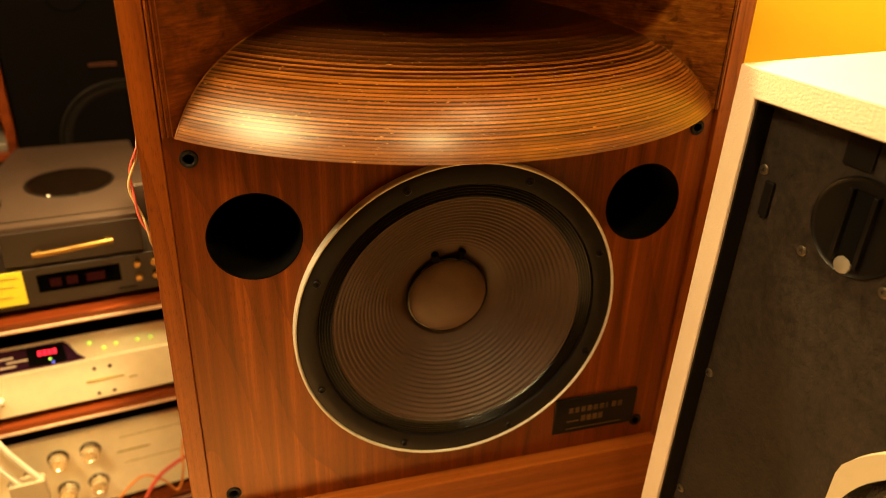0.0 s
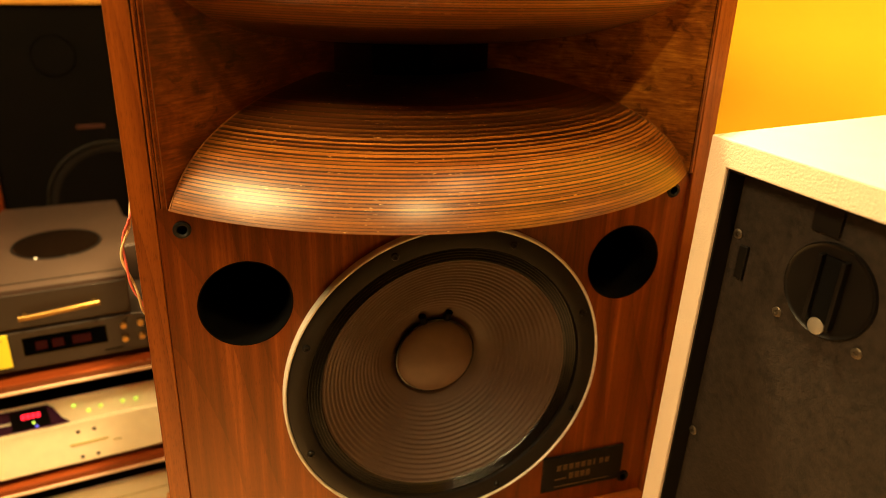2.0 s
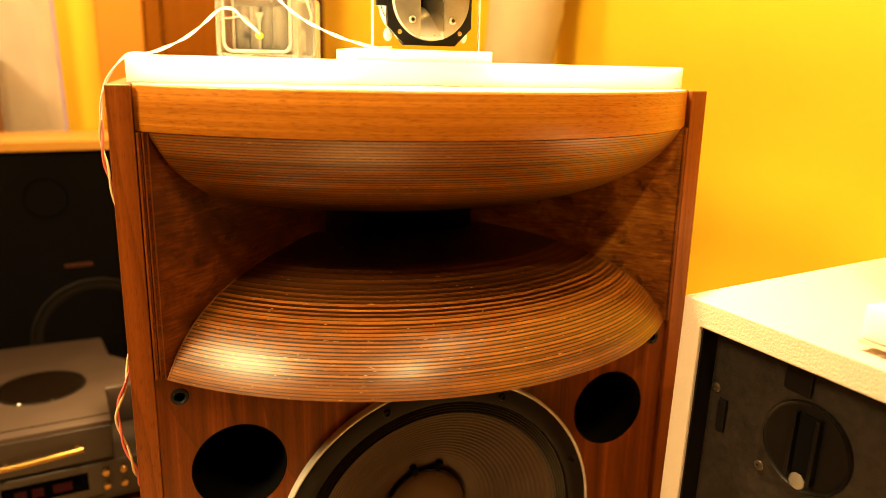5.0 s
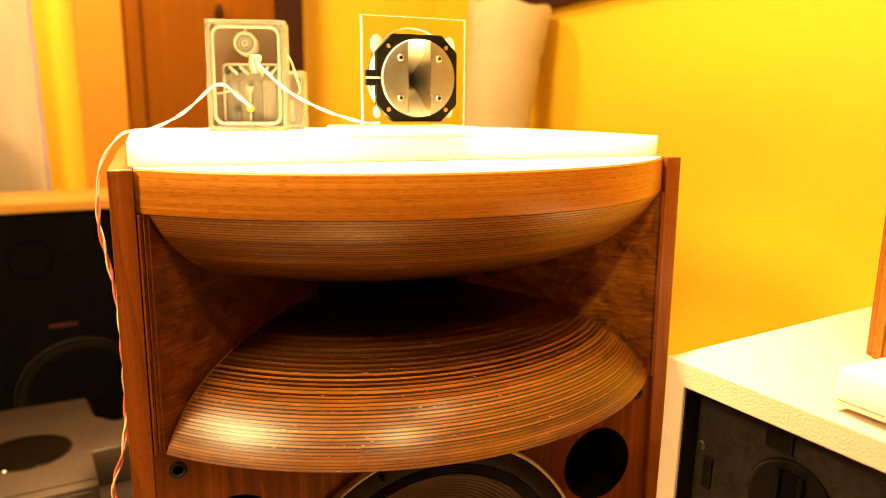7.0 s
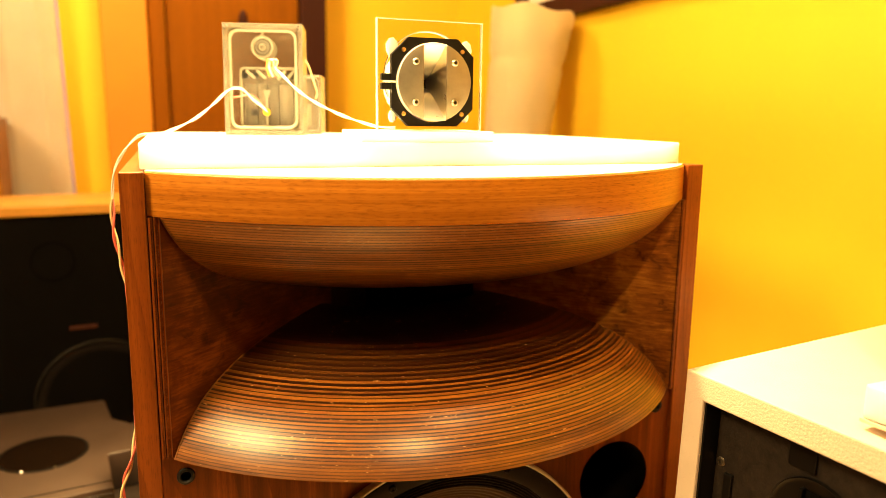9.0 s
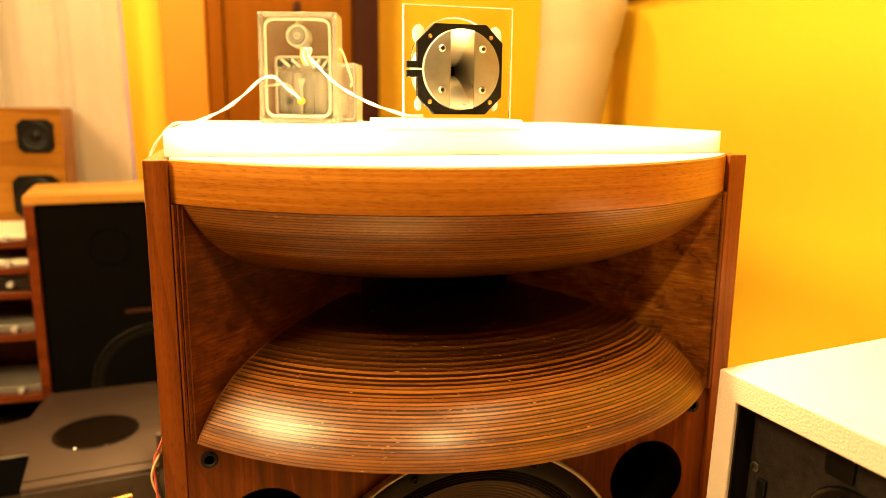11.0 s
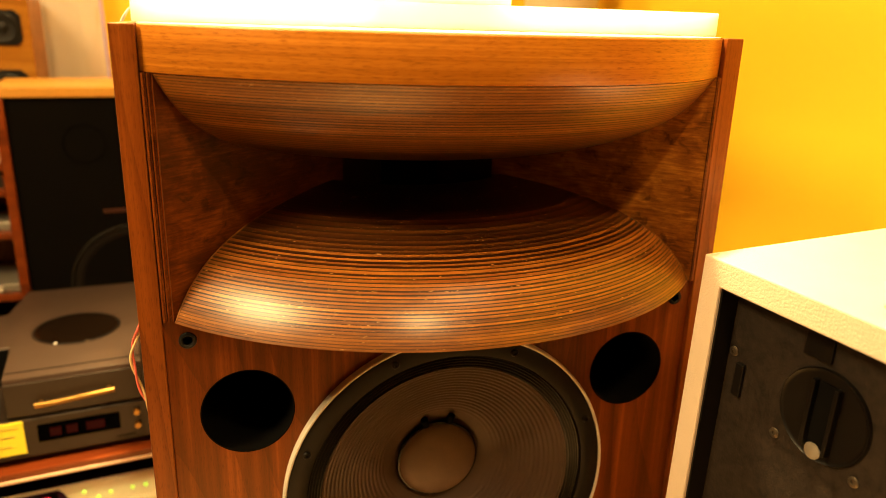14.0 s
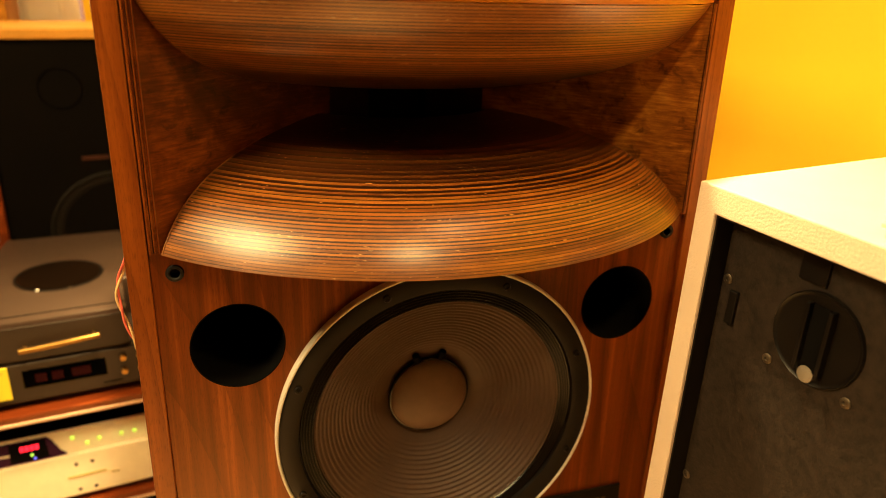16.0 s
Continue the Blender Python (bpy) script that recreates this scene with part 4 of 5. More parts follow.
# ---- the white loudspeaker ----
def white_speaker():
    turn = Matrix.Translation((0.2122, -0.1397, 0.7977)) @ Euler((radians(1.4), radians(0.13), radians(9.77))).to_matrix().to_4x4() @ Matrix.Translation((0, 0, -0.80))
    root = thing("white_loudspeaker", turn, "white textured loudspeaker with a bare charcoal baffle", "loudspeaker")
    side, t, wide, deep, low, top = 0.0240, 0.0275, 0.52, 0.44, FLOOR + 0.0165, 0.80
    u_shape = [(-wide, low), (-wide, top), (0, top), (0, low), (-side, low), (-side, top - t), (-wide + t, top - t), (-wide + t, low)]
    part("shell", prism(u_shape, 0.0, deep, 0.0016, Matrix(((0, 0, 1, 0), (1, 0, 0, 0), (0, 1, 0, 0), (0, 0, 0, 1)))), WHITE_TEX, root, "rough white painted shell")
    part("lining", box(0.004, 0.03, -side - 0.0022, -side - 0.0002, low, top - t - 0.0005), BLACK, root)
    part("lining", box(0.004, 0.03, -wide + t, -side - 0.0024, top - t - 0.0026, top - t - 0.0004), BLACK, root)
    part("baffle", box(0.027, 0.045, -wide + t, -side - 0.0024, low, top - t - 0.003), CHARCOAL, root, "worn charcoal painted baffle")
    part("back_board", box(deep - 0.02, deep - 0.001, -wide + t, -t, low, top - t - 0.001), BLACK, root)

    def at(y, z, out=0.0):
        return Matrix.Translation((0.027 - out, y, z)) @ Euler((0, radians(-90), 0)).to_matrix().to_4x4()

    tweeter = part("tweeter", lathe([(0.0450, -0.002), (0.0450, 0.0022), (0.0440, 0.0034), (0.0425, 0.0022), (0.040, 0.0018), (0, 0.0018)], 64, at(-0.139, 0.689)), BLACK, root, "black round slot tweeter", 40)
    slot = bmesh.new()
    for s in (-1, 1):
        box(0.018, 0.0265, -0.139 + s * 0.0115 - 0.002, -0.139 + s * 0.0115 + 0.002, 0.656, 0.722, 0.0006, slot)
    part("slot_edge", slot, BLACK, tweeter)
    part("slot", box(0.0240, 0.0251, -0.1500, -0.1280, 0.657, 0.721), BLACK_MATT, tweeter)
    part("slot_mouth", lathe([(0, 0.0016), (0.005, 0.0014), (0.0080, 0.0009), (0.0088, -0.002)], 32, at(-0.137, 0.6530, 0.0026)), STEEL, tweeter, "pale metal flare at the slot's end", 60)
    for y, z in ((-0.095, 0.646), (-0.178, 0.646), (-0.027 - 0.006, 0.704), (-0.031, 0.462), (-0.033, 0.29)):
        part("screw", lathe([(0.0052, 0), (0.0052, 0.0010), (0.0040, 0.0018), (0.0020, 0.0018), (0.0018, 0.0004), (0, 0.0004)], 20, at(y, z)), DULL_STEEL, root, "", 40)
    part("badge", box(0.0230, 0.0272, -0.050, -0.040, 0.660, 0.696, 0.0010), BLACK, root, "small dark badge")
    part("badge", box(0.0236, 0.0272, -0.136, -0.108, 0.738, 0.764, 0.0010), BLACK, root, "small dark badge")
    pts = [(0.142 * math.cos(2 * math.pi * i / 64), max(-0.128, min(0.128, 0.142 * math.sin(2 * math.pi * i / 64)))) for i in range(64)]
    bm = bmesh.new()
    edges = []
    for loop in (pts, [(0.120 * math.cos(2 * math.pi * i / 64), 0.120 * math.sin(2 * math.pi * i / 64)) for i in range(64)]):
        vs = [bm.verts.new((x, y, 0)) for x, y in loop]
        edges += [bm.edges.new((vs[i], vs[(i + 1) % len(vs)])) for i in range(len(vs))]
    made = bmesh.ops.triangle_fill(bm, use_beauty=True, edges=edges)
    out = bmesh.ops.extrude_face_region(bm, geom=[f for f in made["geom"] if isinstance(f, bmesh.types.BMFace)])
    bmesh.ops.translate(bm, vec=(0, 0, 0.009), verts=[v for v in out["geom"] if isinstance(v, bmesh.types.BMVert)])
    m = at(-0.326, 0.411)
    bmesh.ops.transform(bm, matrix=m, verts=bm.verts)
    mid = part("woofer", bm, CREAM, root, "mid woofer with a cream enamelled frame cut flat at the sides")
    part("surround", lathe([(0.120, 0.009), (0.117, 0.002), (0.108, 0.006), (0.099, 0.002)], 64, m), SURROUND, mid, "", 60)
    part("cone", lathe([(0.099, 0.002), (0.035, -0.010), (0.024, -0.006), (0, -0.002)], 64, m), CONE, mid, "", 60)


white_speaker()


def on_white_speaker():
    turn = Matrix.Translation((0.262, -0.303, 0.8005)) @ Euler((0, 0, radians(4))).to_matrix().to_4x4()
    root = thing("white_box", turn, "glossy white box on a thin pale base", "box")
    part("base", box(0.0, 0.20, -0.24, 0.0, 0.0, 0.003), WHITE_TEX, root, "thin pale base")
    part("body", box(0.001, 0.20, -0.239, -0.001, 0.0035, 0.034, 0.002), WHITE_SLAB, root)
    turn = Matrix.Translation((0.404, -0.222, 0.8005)) @ Euler((radians(-3), 0, radians(-72))).to_matrix().to_4x4()
    root = thing("wooden_frame", turn, "moulded orange-brown wooden frame leaning upright", "frame")
    for x0, x1, z0, z1, n in ((0, 0.025, 0, 0.34, 1), (0.175, 0.20, 0, 0.34, 1), (0.025, 0.175, 0, 0.025, 0), (0.025, 0.175, 0.315, 0.34, 0)):
        part("moulding", box(x0, x1, 0, 0.03, z0, z1, 0.004), FRAME_WOOD, root)
        part("bead", box(x0 + 0.008, x1 - 0.008, -0.004, 0.0, z0 + (0 if n else 0.008), z1 - (0 if n else 0.008), 0.0015), FRAME_WOOD, root)
    part("panel", box(0.025, 0.175, 0.012, 0.018, 0.025, 0.315), PINE, root)


on_white_speaker()


# ---- the equipment rack ----
RACK = Matrix.Translation((-0.45, 0.57, 0)) @ Euler((0, 0, radians(8))).to_matrix().to_4x4()


def rack():
    root = thing("equipment_rack", RACK, "red-brown wooden equipment rack with open shelves", "rack")
    for z in (0.240, 0.030, -0.226):
        shelf = part("shelf", box(-0.34, 0.19, -0.026, 0.46, z - 0.020, z, 0.002), SHELF_RED, root)
        part("edge_strip", box(-0.34, 0.19, -0.0290, -0.0262, z - 0.0165, z - 0.0110, 0.0008), EDGE_PALE, shelf, "pale wooden edge strip")
    part("shelf", box(-0.34, 0.19, -0.045, 0.46, FLOOR + 0.03, FLOOR + 0.055, 0.002), SHELF_RED, root)
    for x in (-0.365, 0.165 + 0.0255):
        part("upright", box(x, x + 0.024, -0.045, 0.46, FLOOR, 0.240, 0.002), SHELF_RED, root)


rack()


def disc_player():
    root = thing("disc_player", RACK @ Matrix.Translation((0, 0, 0.2405)), "grey top-loading disc player with a round lid window", "disc player")
    z = -0.2405
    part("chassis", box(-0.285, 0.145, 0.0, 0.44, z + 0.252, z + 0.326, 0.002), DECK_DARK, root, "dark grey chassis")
    for x in (-0.26, 0.12):
        for y in (0.03, 0.41):
            part("foot", lathe([(0, 0), (0.018, 0), (0.019, 0.002), (0.019, 0.0117), (0, 0.0117)], 24, Matrix.Translation((x, y, 0))), BLACK, root, "", 40)
    plan = [(-0.181, 0.006), (0.042, 0.006), (0.042, 0.150), (0.145, 0.150), (0.145, 0.285), (0.095, 0.285), (0.062, 0.330), (0.054, 0.450), (-0.174, 0.460), (-0.200, 0.330), (-0.240, 0.315), (-0.285, 0.315), (-0.285, 0.150), (-0.181, 0.150)]
    lid = part("lid", prism(plan, z + 0.327, z + 0.404, 0.004), DECK_GREY, root, "grey cross-shaped lid", 40)
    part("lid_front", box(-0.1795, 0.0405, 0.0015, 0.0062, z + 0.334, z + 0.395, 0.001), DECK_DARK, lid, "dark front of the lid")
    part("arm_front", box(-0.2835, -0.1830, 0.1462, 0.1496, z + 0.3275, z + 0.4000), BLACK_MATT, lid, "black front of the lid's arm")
    part("puck", lathe([(0.030, 0), (0.030, 0.006), (0.027, 0.008), (0.020, 0.008), (0.018, 0.003), (0, 0.003)], 36, Matrix.Translation((-0.232, 0.070, z + 0.3262))), BLACK, root, "round black recess on the chassis", 40)
    part("lid_groove", box(-0.179, 0.040, 0.0300, 0.0330, z + 0.4035, z + 0.4046), BLACK_MATT, lid)
    m = Matrix.Translation((-0.068, 0.205, z + 0.404)) @ Matrix.Diagonal((1, 1, 1, 1))
    window = part("lid_window", lathe([(0.0745, -0.002), (0.0745, 0.0012), (0.0790, 0.0014), (0.0800, 0.0), (0.0800, -0.002)], 72, m, closed=True), BLACK, lid, "round dark window ring", 40)
    part("window_glass", lathe([(0.0745, 0.0006), (0, 0.0006)], 72, m), GLASS_DARK, window)
    for a in (243, 284):
        # Left stud white, its glint put into the colour; right one dull steel
        part("stud", lathe([(0.0027, 0.0), (0.0027, 0.002), (0.002, 0.003), (0, 0.0032)], 16, m @ Matrix.Translation((0.0775 * math.cos(radians(a)), 0.0775 * math.sin(radians(a)), 0))), PUTTY_AND_GLARE if a < 260 else DULL_STEEL, lid, "", 60)
    bar = [(-0.134, -0.010, z + 0.356), (-0.10, -0.012, z + 0.358), (-0.045, -0.012, z + 0.362), (-0.007, -0.010, z + 0.364)]
    handle = part("handle", tube(smooth_path(bar, 6), 0.0048, 12), BRASS, lid, "gilt bar handle", 60)
    for x, zz in ((-0.125, 0.3565), (-0.016, 0.3635)):
        part("post", box(x - 0.003, x + 0.003, -0.010, 0.002, z + zz - 0.003, z + zz + 0.003), BRASS, handle)
    part("display", box(-0.137, -0.004, -0.0015, 0.001, z + 0.2795, z + 0.3130, 0.0006), VOID_BLACK, root, "smoked display window")
    for x0, x1 in ((-0.118, -0.100), (-0.092, -0.074), (-0.060, -0.030)):
        part("digit", box(x0, x1, -0.0022, -0.0016, z + 0.288, z + 0.304), DIM_RED, root)
    for x in (0.025, 0.0535):
        for zz in (0.281, 0.308):
            part("button", lathe([(0.0056, 0), (0.0056, 0.007), (0.0046, 0.0085), (0, 0.0085)], 20, facing(x, 0.0, z + zz)), BRASS, root, "small gilt button", 40)
    part("slot_vent", box(-0.012, 0.02, -0.001, 0.001, z + 0.262, z + 0.264), BLACK_MATT, root)
    tag = tagged(part("price_card", box(-0.235, -0.157, -0.0045, -0.0022, 0.2645, 0.3265), TAG_YELLOW), "bright yellow price card on the player's front", "card")
    tag.matrix_world = RACK
    for z0, x0, x1 in ((0.316, -0.205, -0.165), (0.300, -0.22, -0.172), (0.281, -0.222, -0.178)):
        part("print_line", box(x0, x1, -0.0052, -0.0046, z0, z0 + 0.0022), TAG_INK, tag)


disc_player()


def power_amplifier():
    root = thing("silver_amplifier", RACK @ Matrix.Translation((0, 0, 0.0305)), "champagne silver amplifier with a purple display window", "amplifier")
    z = -0.0305
    # Case coloured black to stand for the shade under the shelf above
    part("case", box(-0.285, 0.145, 0.0135, 0.40, z + 0.042, z + 0.168, 0.002), BLACK, root)
    part("foot", box(-0.26, 0.12, 0.03, 0.38, 0.0, z + 0.0425), BLACK, root)
    part("lower_front", box(-0.285, 0.145, -0.012, 0.0125, z + 0.042, z + 0.132, 0.003), SILVER, root, "brushed lower front plate")
    bm = prism([(0.013, z + 0.1325), (0.013, z + 0.175), (0.006, z + 0.175), (-0.006, z + 0.1325)], -0.285, 0.145, 0.001, Matrix(((0, 0, 1, 0), (1, 0, 0, 0), (0, 1, 0, 0), (0, 0, 0, 1))))
    fascia = part("fascia", bm, SILVER, root, "sloping upper fascia")
    slope = Matrix.Translation((0, -0.0065, z + 0.1330)) @ Euler((radians(-15.5), 0, 0)).to_matrix().to_4x4()
    outline = [(-0.285, 0.001), (-0.088, 0.001), (-0.100, 0.012), (-0.112, 0.034), (-0.120, 0.041), (-0.285, 0.041)]
    up = slope @ Euler((radians(90), 0, 0)).to_matrix().to_4x4()
    part("window", prism(outline, 0.0, 0.0015, 0.0, up), PURPLE, fascia, "purple display window")
    part("screen", prism([(-0.180, 0.004), (-0.118, 0.004), (-0.122, 0.038), (-0.180, 0.038)], 0.0016, 0.0022, 0.0, up), BLACK_MATT, fascia)
    for k in range(4):
        x = -0.163 + 0.0080 * k
        part("digit", prism([(x, 0.022), (x + 0.0058, 0.022), (x + 0.0058, 0.031), (x, 0.031)], 0.0023, 0.0028, 0.0, up), RED_LED, fascia, "glowing red digit")
    for x, h, mat in ((-0.145, 0.013, GREEN_LED), (-0.141, 0.006, BLUE_LED)):
        part("status_light", lathe([(0.0024, 0.0023), (0.0016, 0.0034), (0, 0.0036)], 12, up @ Matrix.Translation((x, h, 0))), mat, fascia)
    for x, h in ((-0.078, 0.028), (-0.055, 0.014), (-0.034, 0.018), (0.004, 0.018), (0.027, 0.018)):
        part("indicator", lathe([(0.0029, 0.0), (0.0029, 0.0010), (0.0020, 0.0020), (0, 0.0023)], 16, up @ Matrix.Translation((x, h, 0))), GREEN_LED, fascia, "small green indicator light", 60)
    for x, zz, w in ((-0.232, 0.158, 0.030), (-0.214, 0.150, 0.034), (-0.226, 0.142, 0.026)):
        part("bar_mark", prism([(x, zz - 0.133), (x + w, zz - 0.133), (x + w, zz - 0.129), (x, zz - 0.129)], 0.0016, 0.0022, 0.0, up), WIRE_WHITE, fascia)
    for x in (-0.078, -0.051):
        for zz in (0.055, 0.111):
            part("screw_hole", lathe([(0.0034, 0.0), (0.0034, 0.0006), (0, 0.0006)], 14, facing(x, -0.012, z + zz)), BLACK, root)
    part("print_line", box(-0.095, -0.030, -0.0127, -0.0121, z + 0.083, z + 0.0862), TAG_INK, root)
    part("print_line", box(-0.022, -0.008, -0.0127, -0.0121, z + 0.076, z + 0.0785), TAG_INK, root)
    part("knob", lathe([(0.006, 0), (0.006, 0.008), (0.004, 0.011), (0, 0.011)], 20, facing(-0.236, -0.012, z + 0.082)), ALUMINIUM, root, "", 40)


power_amplifier()


def integrated_amplifier():
    root = thing("knob_amplifier", RACK @ Matrix.Translation((0, 0, -0.2255)), "pale gold amplifier with rows of round knobs", "amplifier")
    z = 0.2255
    # Black here too: the shelf gap's shade is put into the case colour
    part("case", box(-0.285, 0.145, 0.0047, 0.40, z - 0.212, z - 0.036, 0.002), BLACK, root)
    part("foot", box(-0.26, 0.12, 0.03, 0.38, 0.0, z - 0.2125), BLACK, root)
    part("front_plate", box(-0.285, 0.145, -0.006, 0.0045, z - 0.2125, z - 0.0285, 0.0015), SILVER, root, "brushed pale gold front plate")
    for x, zz, r in ((-0.172, -0.078, 0.0165), (-0.115, -0.076, 0.0165), (-0.167, -0.158, 0.0165), (-0.112, -0.157, 0.0165), (-0.226, -0.100, 0.008)):
        part("knob", lathe([(r, 0), (r, 0.004), (r * 0.92, 0.0048), (r * 0.92, 0.020), (r * 0.86, 0.0225), (r * 0.70, 0.0228), (r * 0.66, 0.0216), (0, 0.0216)], 36, facing(x, -0.006, z + zz)), KNOB_METAL, root, "round pale gold knob", 40)
        part("knob_skirt", lathe([(0, 0), (r * 1.16, 0), (r * 1.16, 0.0012), (0, 0.0012)], 36, facing(x, -0.0062, z + zz)), DECK_DARK, root, "", 40)
    for x, zz in ((-0.262, -0.115), (-0.257, -0.150), (-0.245, -0.190)):
        part("screw_hole", lathe([(0.004, 0), (0.004, 0.0006), (0, 0.0006)], 14, facing(x, -0.006, z + zz)), BLACK, root)
    part("print_line", box(-0.070, -0.008, -0.0068, -0.0062, z - 0.100, z - 0.0965), TAG_INK, root)
    part("groove", box(-0.06, 0.145, -0.0066, -0.0061, z - 0.064, z - 0.0625), TAG_INK, root)
    part("groove", box(-0.06, 0.145, -0.0066, -0.0061, z - 0.128, z - 0.1265), TAG_INK, root)


integrated_amplifier()


def hang_tag():
    root = thing("hang_tag", RACK @ Matrix.Translation((-0.012, 0.0, 0.030)), "cream block on two white straps before the amplifier", "tag")
    for dx in (0.0, 0.034):
        part("strap", tube(smooth_path([(-0.290 + dx, -0.060, 0.058), (-0.262 + dx, -0.064, -0.02), (-0.222 + dx, -0.060, -0.105)], 8), 0.0058, 8), WIRE_WHITE, root, "", 60)
    part("block", box(-0.240, -0.180, -0.070, -0.045, -0.158, -0.100, 0.003), CREAM, root, "cream plastic block")


hang_tag()


def loose_wire(name, pts, r, mat, label):
    ob = part(name, tube(smooth_path(pts, 10), r, 8), mat, None, "", 60)
    ob.matrix_world = RACK
    tagged(ob, label, "cable")


loose_wire("red_cable", [(0.072, -0.05, -0.108), (0.03, -0.06, -0.118), (0.0, -0.065, -0.135), (-0.03, -0.06, -0.185), (-0.045, -0.055, -0.26)], 0.0040, WIRE_RED, "thick red cable looping before the amplifier")
loose_wire("orange_wire", [(0.06, -0.06, -0.04), (0.05, -0.06, -0.085), (0.045, -0.065, -0.14), (0.030, -0.06, -0.185), (0.005, -0.06, -0.15), (-0.03, -0.06, -0.128), (-0.075, -0.06, -0.165), (-0.13, -0.058, -0.24)], 0.0024, WIRE_ORANGE, "thin orange wire looping before the amplifier")


# ---- behind the rack ----
def black_speaker():
    turn = Matrix.Translation((-0.70, 1.085, 0)) @ Euler((0, 0, radians(8))).to_matrix().to_4x4()
    root = thing("black_loudspeaker", turn, "wooden loudspeaker with a black baffle and large woofer", "loudspeaker")
    w, top, deep = 0.42, 0.845, 0.27
    part("top_board", box(-0.022, w, -0.004, deep, top - 0.022, top, 0.003), PINE, root, "honey coloured wooden top")
    for x0, x1 in ((-0.022, -0.001), (w - 0.021, w)):
        part("side_board", box(x0, x1, -0.004, deep, FLOOR, top - 0.0225, 0.003), SHELF_RED, root)
    part("baffle", box(-0.0005, w - 0.0215, 0.006, 0.024, FLOOR, top - 0.023), BAFFLE_BLACK, root, "matt black baffle")
    part("back_board", box(-0.0005, w - 0.0215, deep - 0.02, deep - 0.001, FLOOR, top - 0.023), BLACK, root)
    m = facing(0.149, 0.006, 0.715)
    part("port", lathe([(0.046, 0), (0.0455, 0.0006), (0.043, 0.0006), (0.042, -0.0005), (0, -0.001)], 48, m), VOID_BLACK, root, "", 40)
    m = facing(0.232, 0.006, 0.372)
    ring = part("woofer", lathe([(0.147, 0), (0.147, 0.004), (0.145, 0.006), (0.141, 0.005), (0.139, 0.0)], 96, m), RING_GREY, root, "large woofer with a dull grey frame ring", 40)
    part("cone", lathe([(0.139, 0.0), (0.126, 0.003), (0.118, -0.001), (0.045, -0.045)], 72, m), DARK_CONE, ring, "", 60)
    part("dust_cap", lathe([(0.045, -0.045), (0.036, -0.033), (0.02, -0.026), (0, -0.024)], 40, m), RING_GREY, ring, "", 60)
    part("badge", box(0.172, 0.232, 0.0035, 0.0062, 0.550, 0.559), BADGE_BROWN, root, "dull brown badge")


black_speaker()


def small_speaker():
    turn = Matrix.Translation((-0.86, 1.46, 0)) @ Euler((0, 0, radians(4))).to_matrix().to_4x4()
    root = thing("bookshelf_loudspeaker", turn, "honey wood bookshelf loudspeaker with two black drivers", "loudspeaker")
    part("cabinet", box(-0.08, 0.150, 0.0, 0.22, 0.62, 1.036, 0.003), HONEY, root)
    for x, z, r in ((0.085, 0.962, 0.045), (0.075, 0.800, 0.058)):
        m = facing(x, 0.0, z)
        sq = [(r * 0.98 * s, r * 0.98 * u) for s, u in ((-1, -0.7), (-0.7, -1), (0.7, -1), (1, -0.7), (1, 0.7), (0.7, 1), (-0.7, 1), (-1, 0.7))]
        d = part("driver", prism(sq, 0.0, 0.005, 0.001, m), BLACK, root, "black square-framed driver")
        part("cone", lathe([(r * 0.85, 0.0052), (r * 0.78, 0.009), (r * 0.7, 0.006), (r * 0.66, 0.0055), (r * 0.3, 0.0052)], 40, m), FRAME_BLACK, d, "", 60)
        part("dust_cap", lathe([(r * 0.3, 0.0053), (r * 0.2, 0.012), (0, 0.014)], 24, m), BLACK, d, "", 60)
    stand = tagged(part("side_table", box(-0.95, -0.60, 1.40, 1.70, FLOOR, 0.619, 0.003), DARK_WOOD), "dark wooden side table below the bookshelf loudspeaker", "table")


small_speaker()


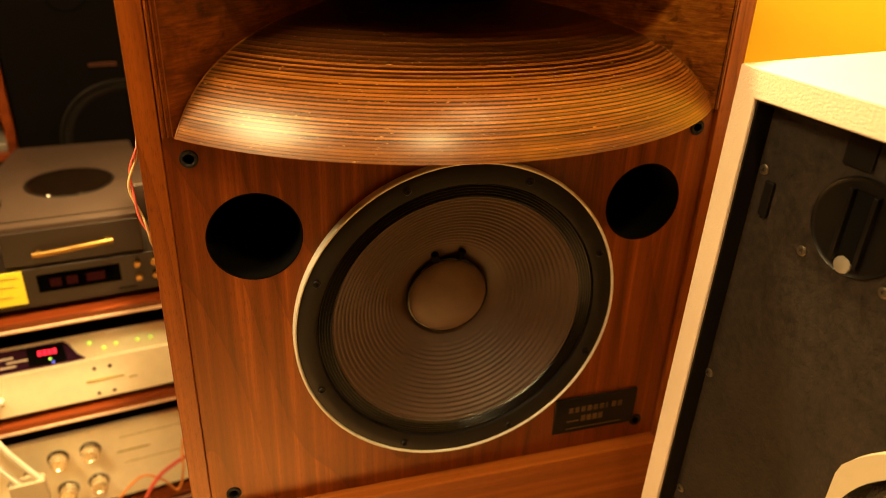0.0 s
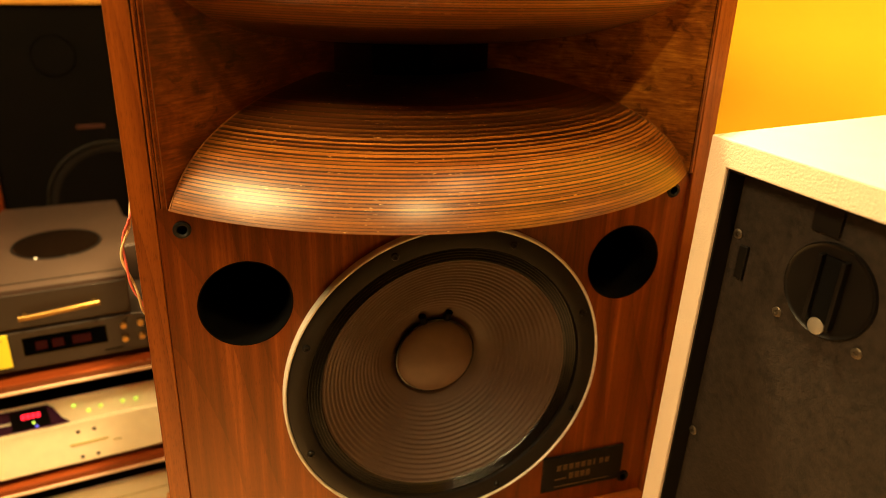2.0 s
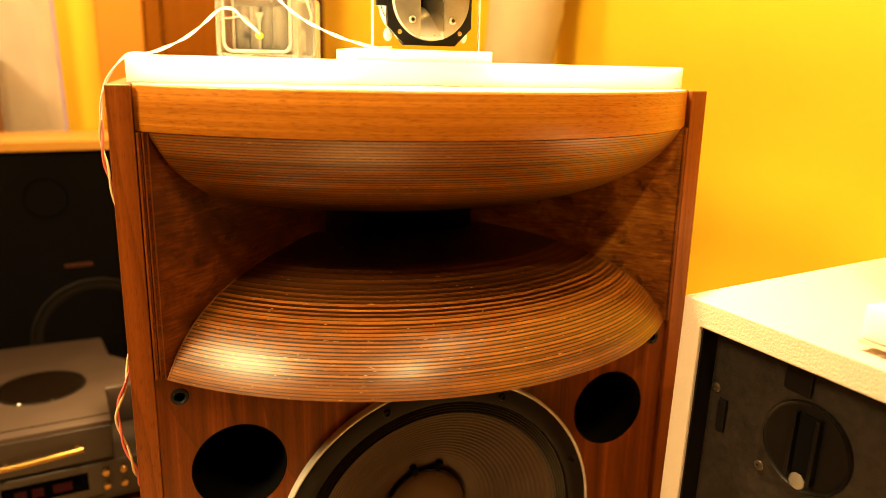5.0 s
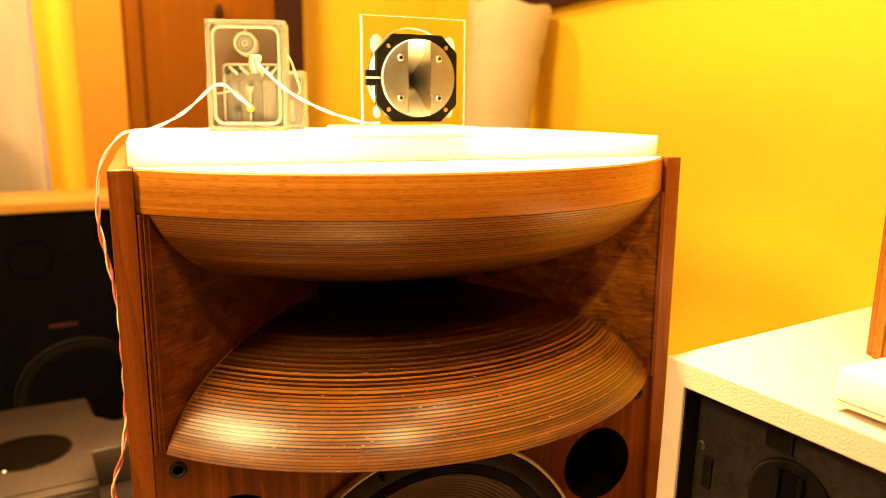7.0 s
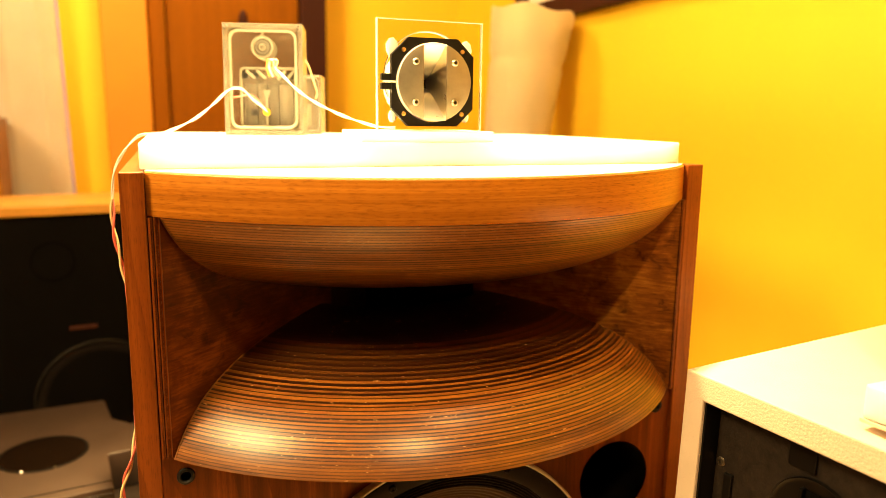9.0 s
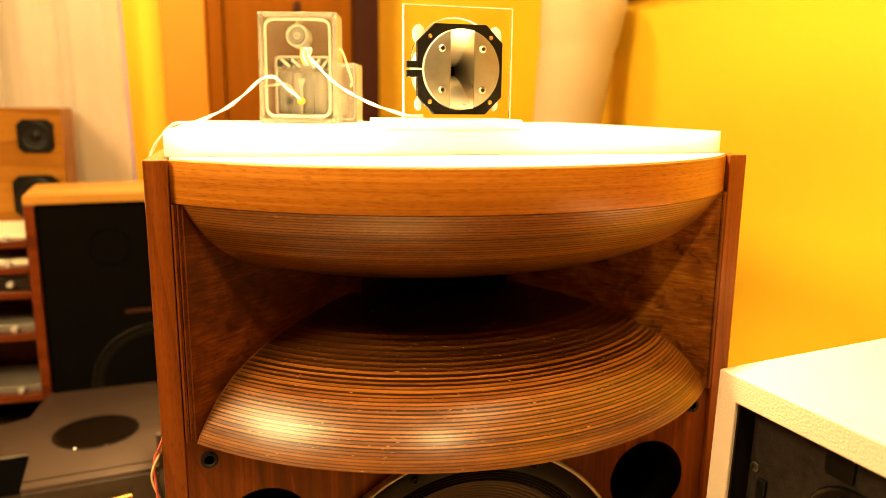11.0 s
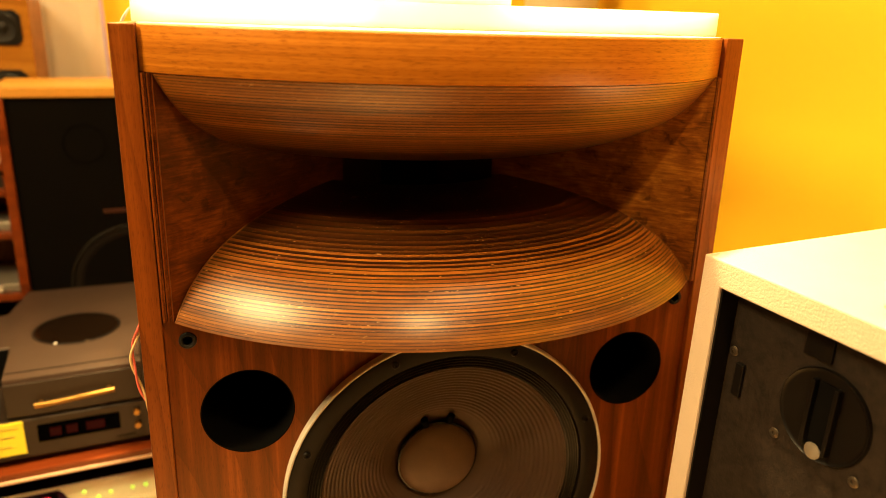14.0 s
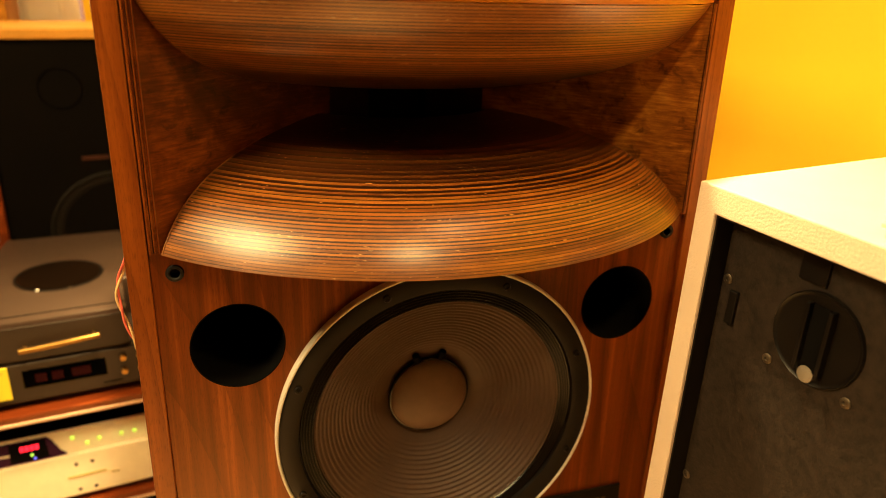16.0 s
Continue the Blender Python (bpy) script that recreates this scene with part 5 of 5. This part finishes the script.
def far_rack():
    root = thing("component_rack", Matrix.Translation((-0.80, 1.20, 0)), "dark red-brown rack filled with silver components", "rack")
    for x, wide in ((-0.30, 0.022), (0.047, 0.010)):
        part("upright", box(x, x + wide, 0.0, 0.30, FLOOR, 0.80, 0.002), SHELF_RED, root)
    for z in (0.705, 0.640, 0.578, 0.472, 0.312, 0.14):
        part("shelf", box(-0.277, 0.046, 0.0, 0.30, z, z + 0.018, 0.002), SHELF_RED, root)
    for z, h, mat in ((0.7235, 0.012, SILVER), (0.6585, 0.014, SILVER), (0.5965, 0.034, DECK_DARK), (0.4905, 0.020, STEEL), (0.3305, 0.020, STEEL), (0.1585, 0.08, DECK_DARK)):
        unit = tagged(part("component", box(-1.06, -0.757, 1.215, 1.45, z, z + h, 0.003), mat), "stacked audio component on the rack's shelf", "audio component", "components in the far rack")
        for x in (-1.02, -0.95, -0.88, -0.80):
            part("knob", lathe([(0.008, 0), (0.008, 0.012), (0.006, 0.014), (0, 0.014)], 20, facing(x, 1.215, z + h * 0.5)), ALUMINIUM, unit, "", 40)


far_rack()


def paper_roll():
    turn = Matrix.Translation((0.374, 0.948, FLOOR + 0.014)) @ Euler((radians(-1.0), radians(7.1), 0)).to_matrix().to_4x4()
    bm = bmesh.new()
    rows, seg = 150, 48
    rings = []
    for j in range(rows + 1):
        z = 1.71 * j / rows
        r = 0.073 + 0.031 * max(0.0, (z - 1.25) / 0.46) ** 1.1 + 0.0010 * math.sin(z * 19) - 0.0055 * math.exp(-((z - 1.585 - 0.004 * math.sin(z)) / 0.008) ** 2)
        edge = 0.006 if j == rows else 0.0
        rings.append([bm.verts.new((r * math.cos(2 * math.pi * i / seg) * (1 + 0.012 * math.sin(3 * 2 * math.pi * i / seg + z * 4)), r * math.sin(2 * math.pi * i / seg), z + edge * math.sin(5 * 2 * math.pi * i / seg))) for i in range(seg)])
    for a, b in zip(rings, rings[1:]):
        for i in range(seg):
            bm.faces.new((a[i], a[(i + 1) % seg], b[(i + 1) % seg], b[i]))
    bmesh.ops.solidify(bm, geom=bm.faces[:], thickness=0.003)
    ob = part("paper_roll", bm, PAPER, None, "", 60)
    ob.matrix_world = turn
    inner = [(0.056 + 0.030 * max(0.0, (z - 1.25) / 0.46), z) for z in (0.02, 0.6, 1.2, 1.4, 1.55, 1.690)]
    inner += [(r - 0.002, z) for r, z in reversed(inner)]
    part("inner_layer", lathe(inner, 40, Matrix.Translation((0.004, -0.003, 0)), closed=True), PAPER, ob, "", 60)
    tagged(ob, "wide roll of pale paper leaning in the corner", "paper roll")


paper_roll()
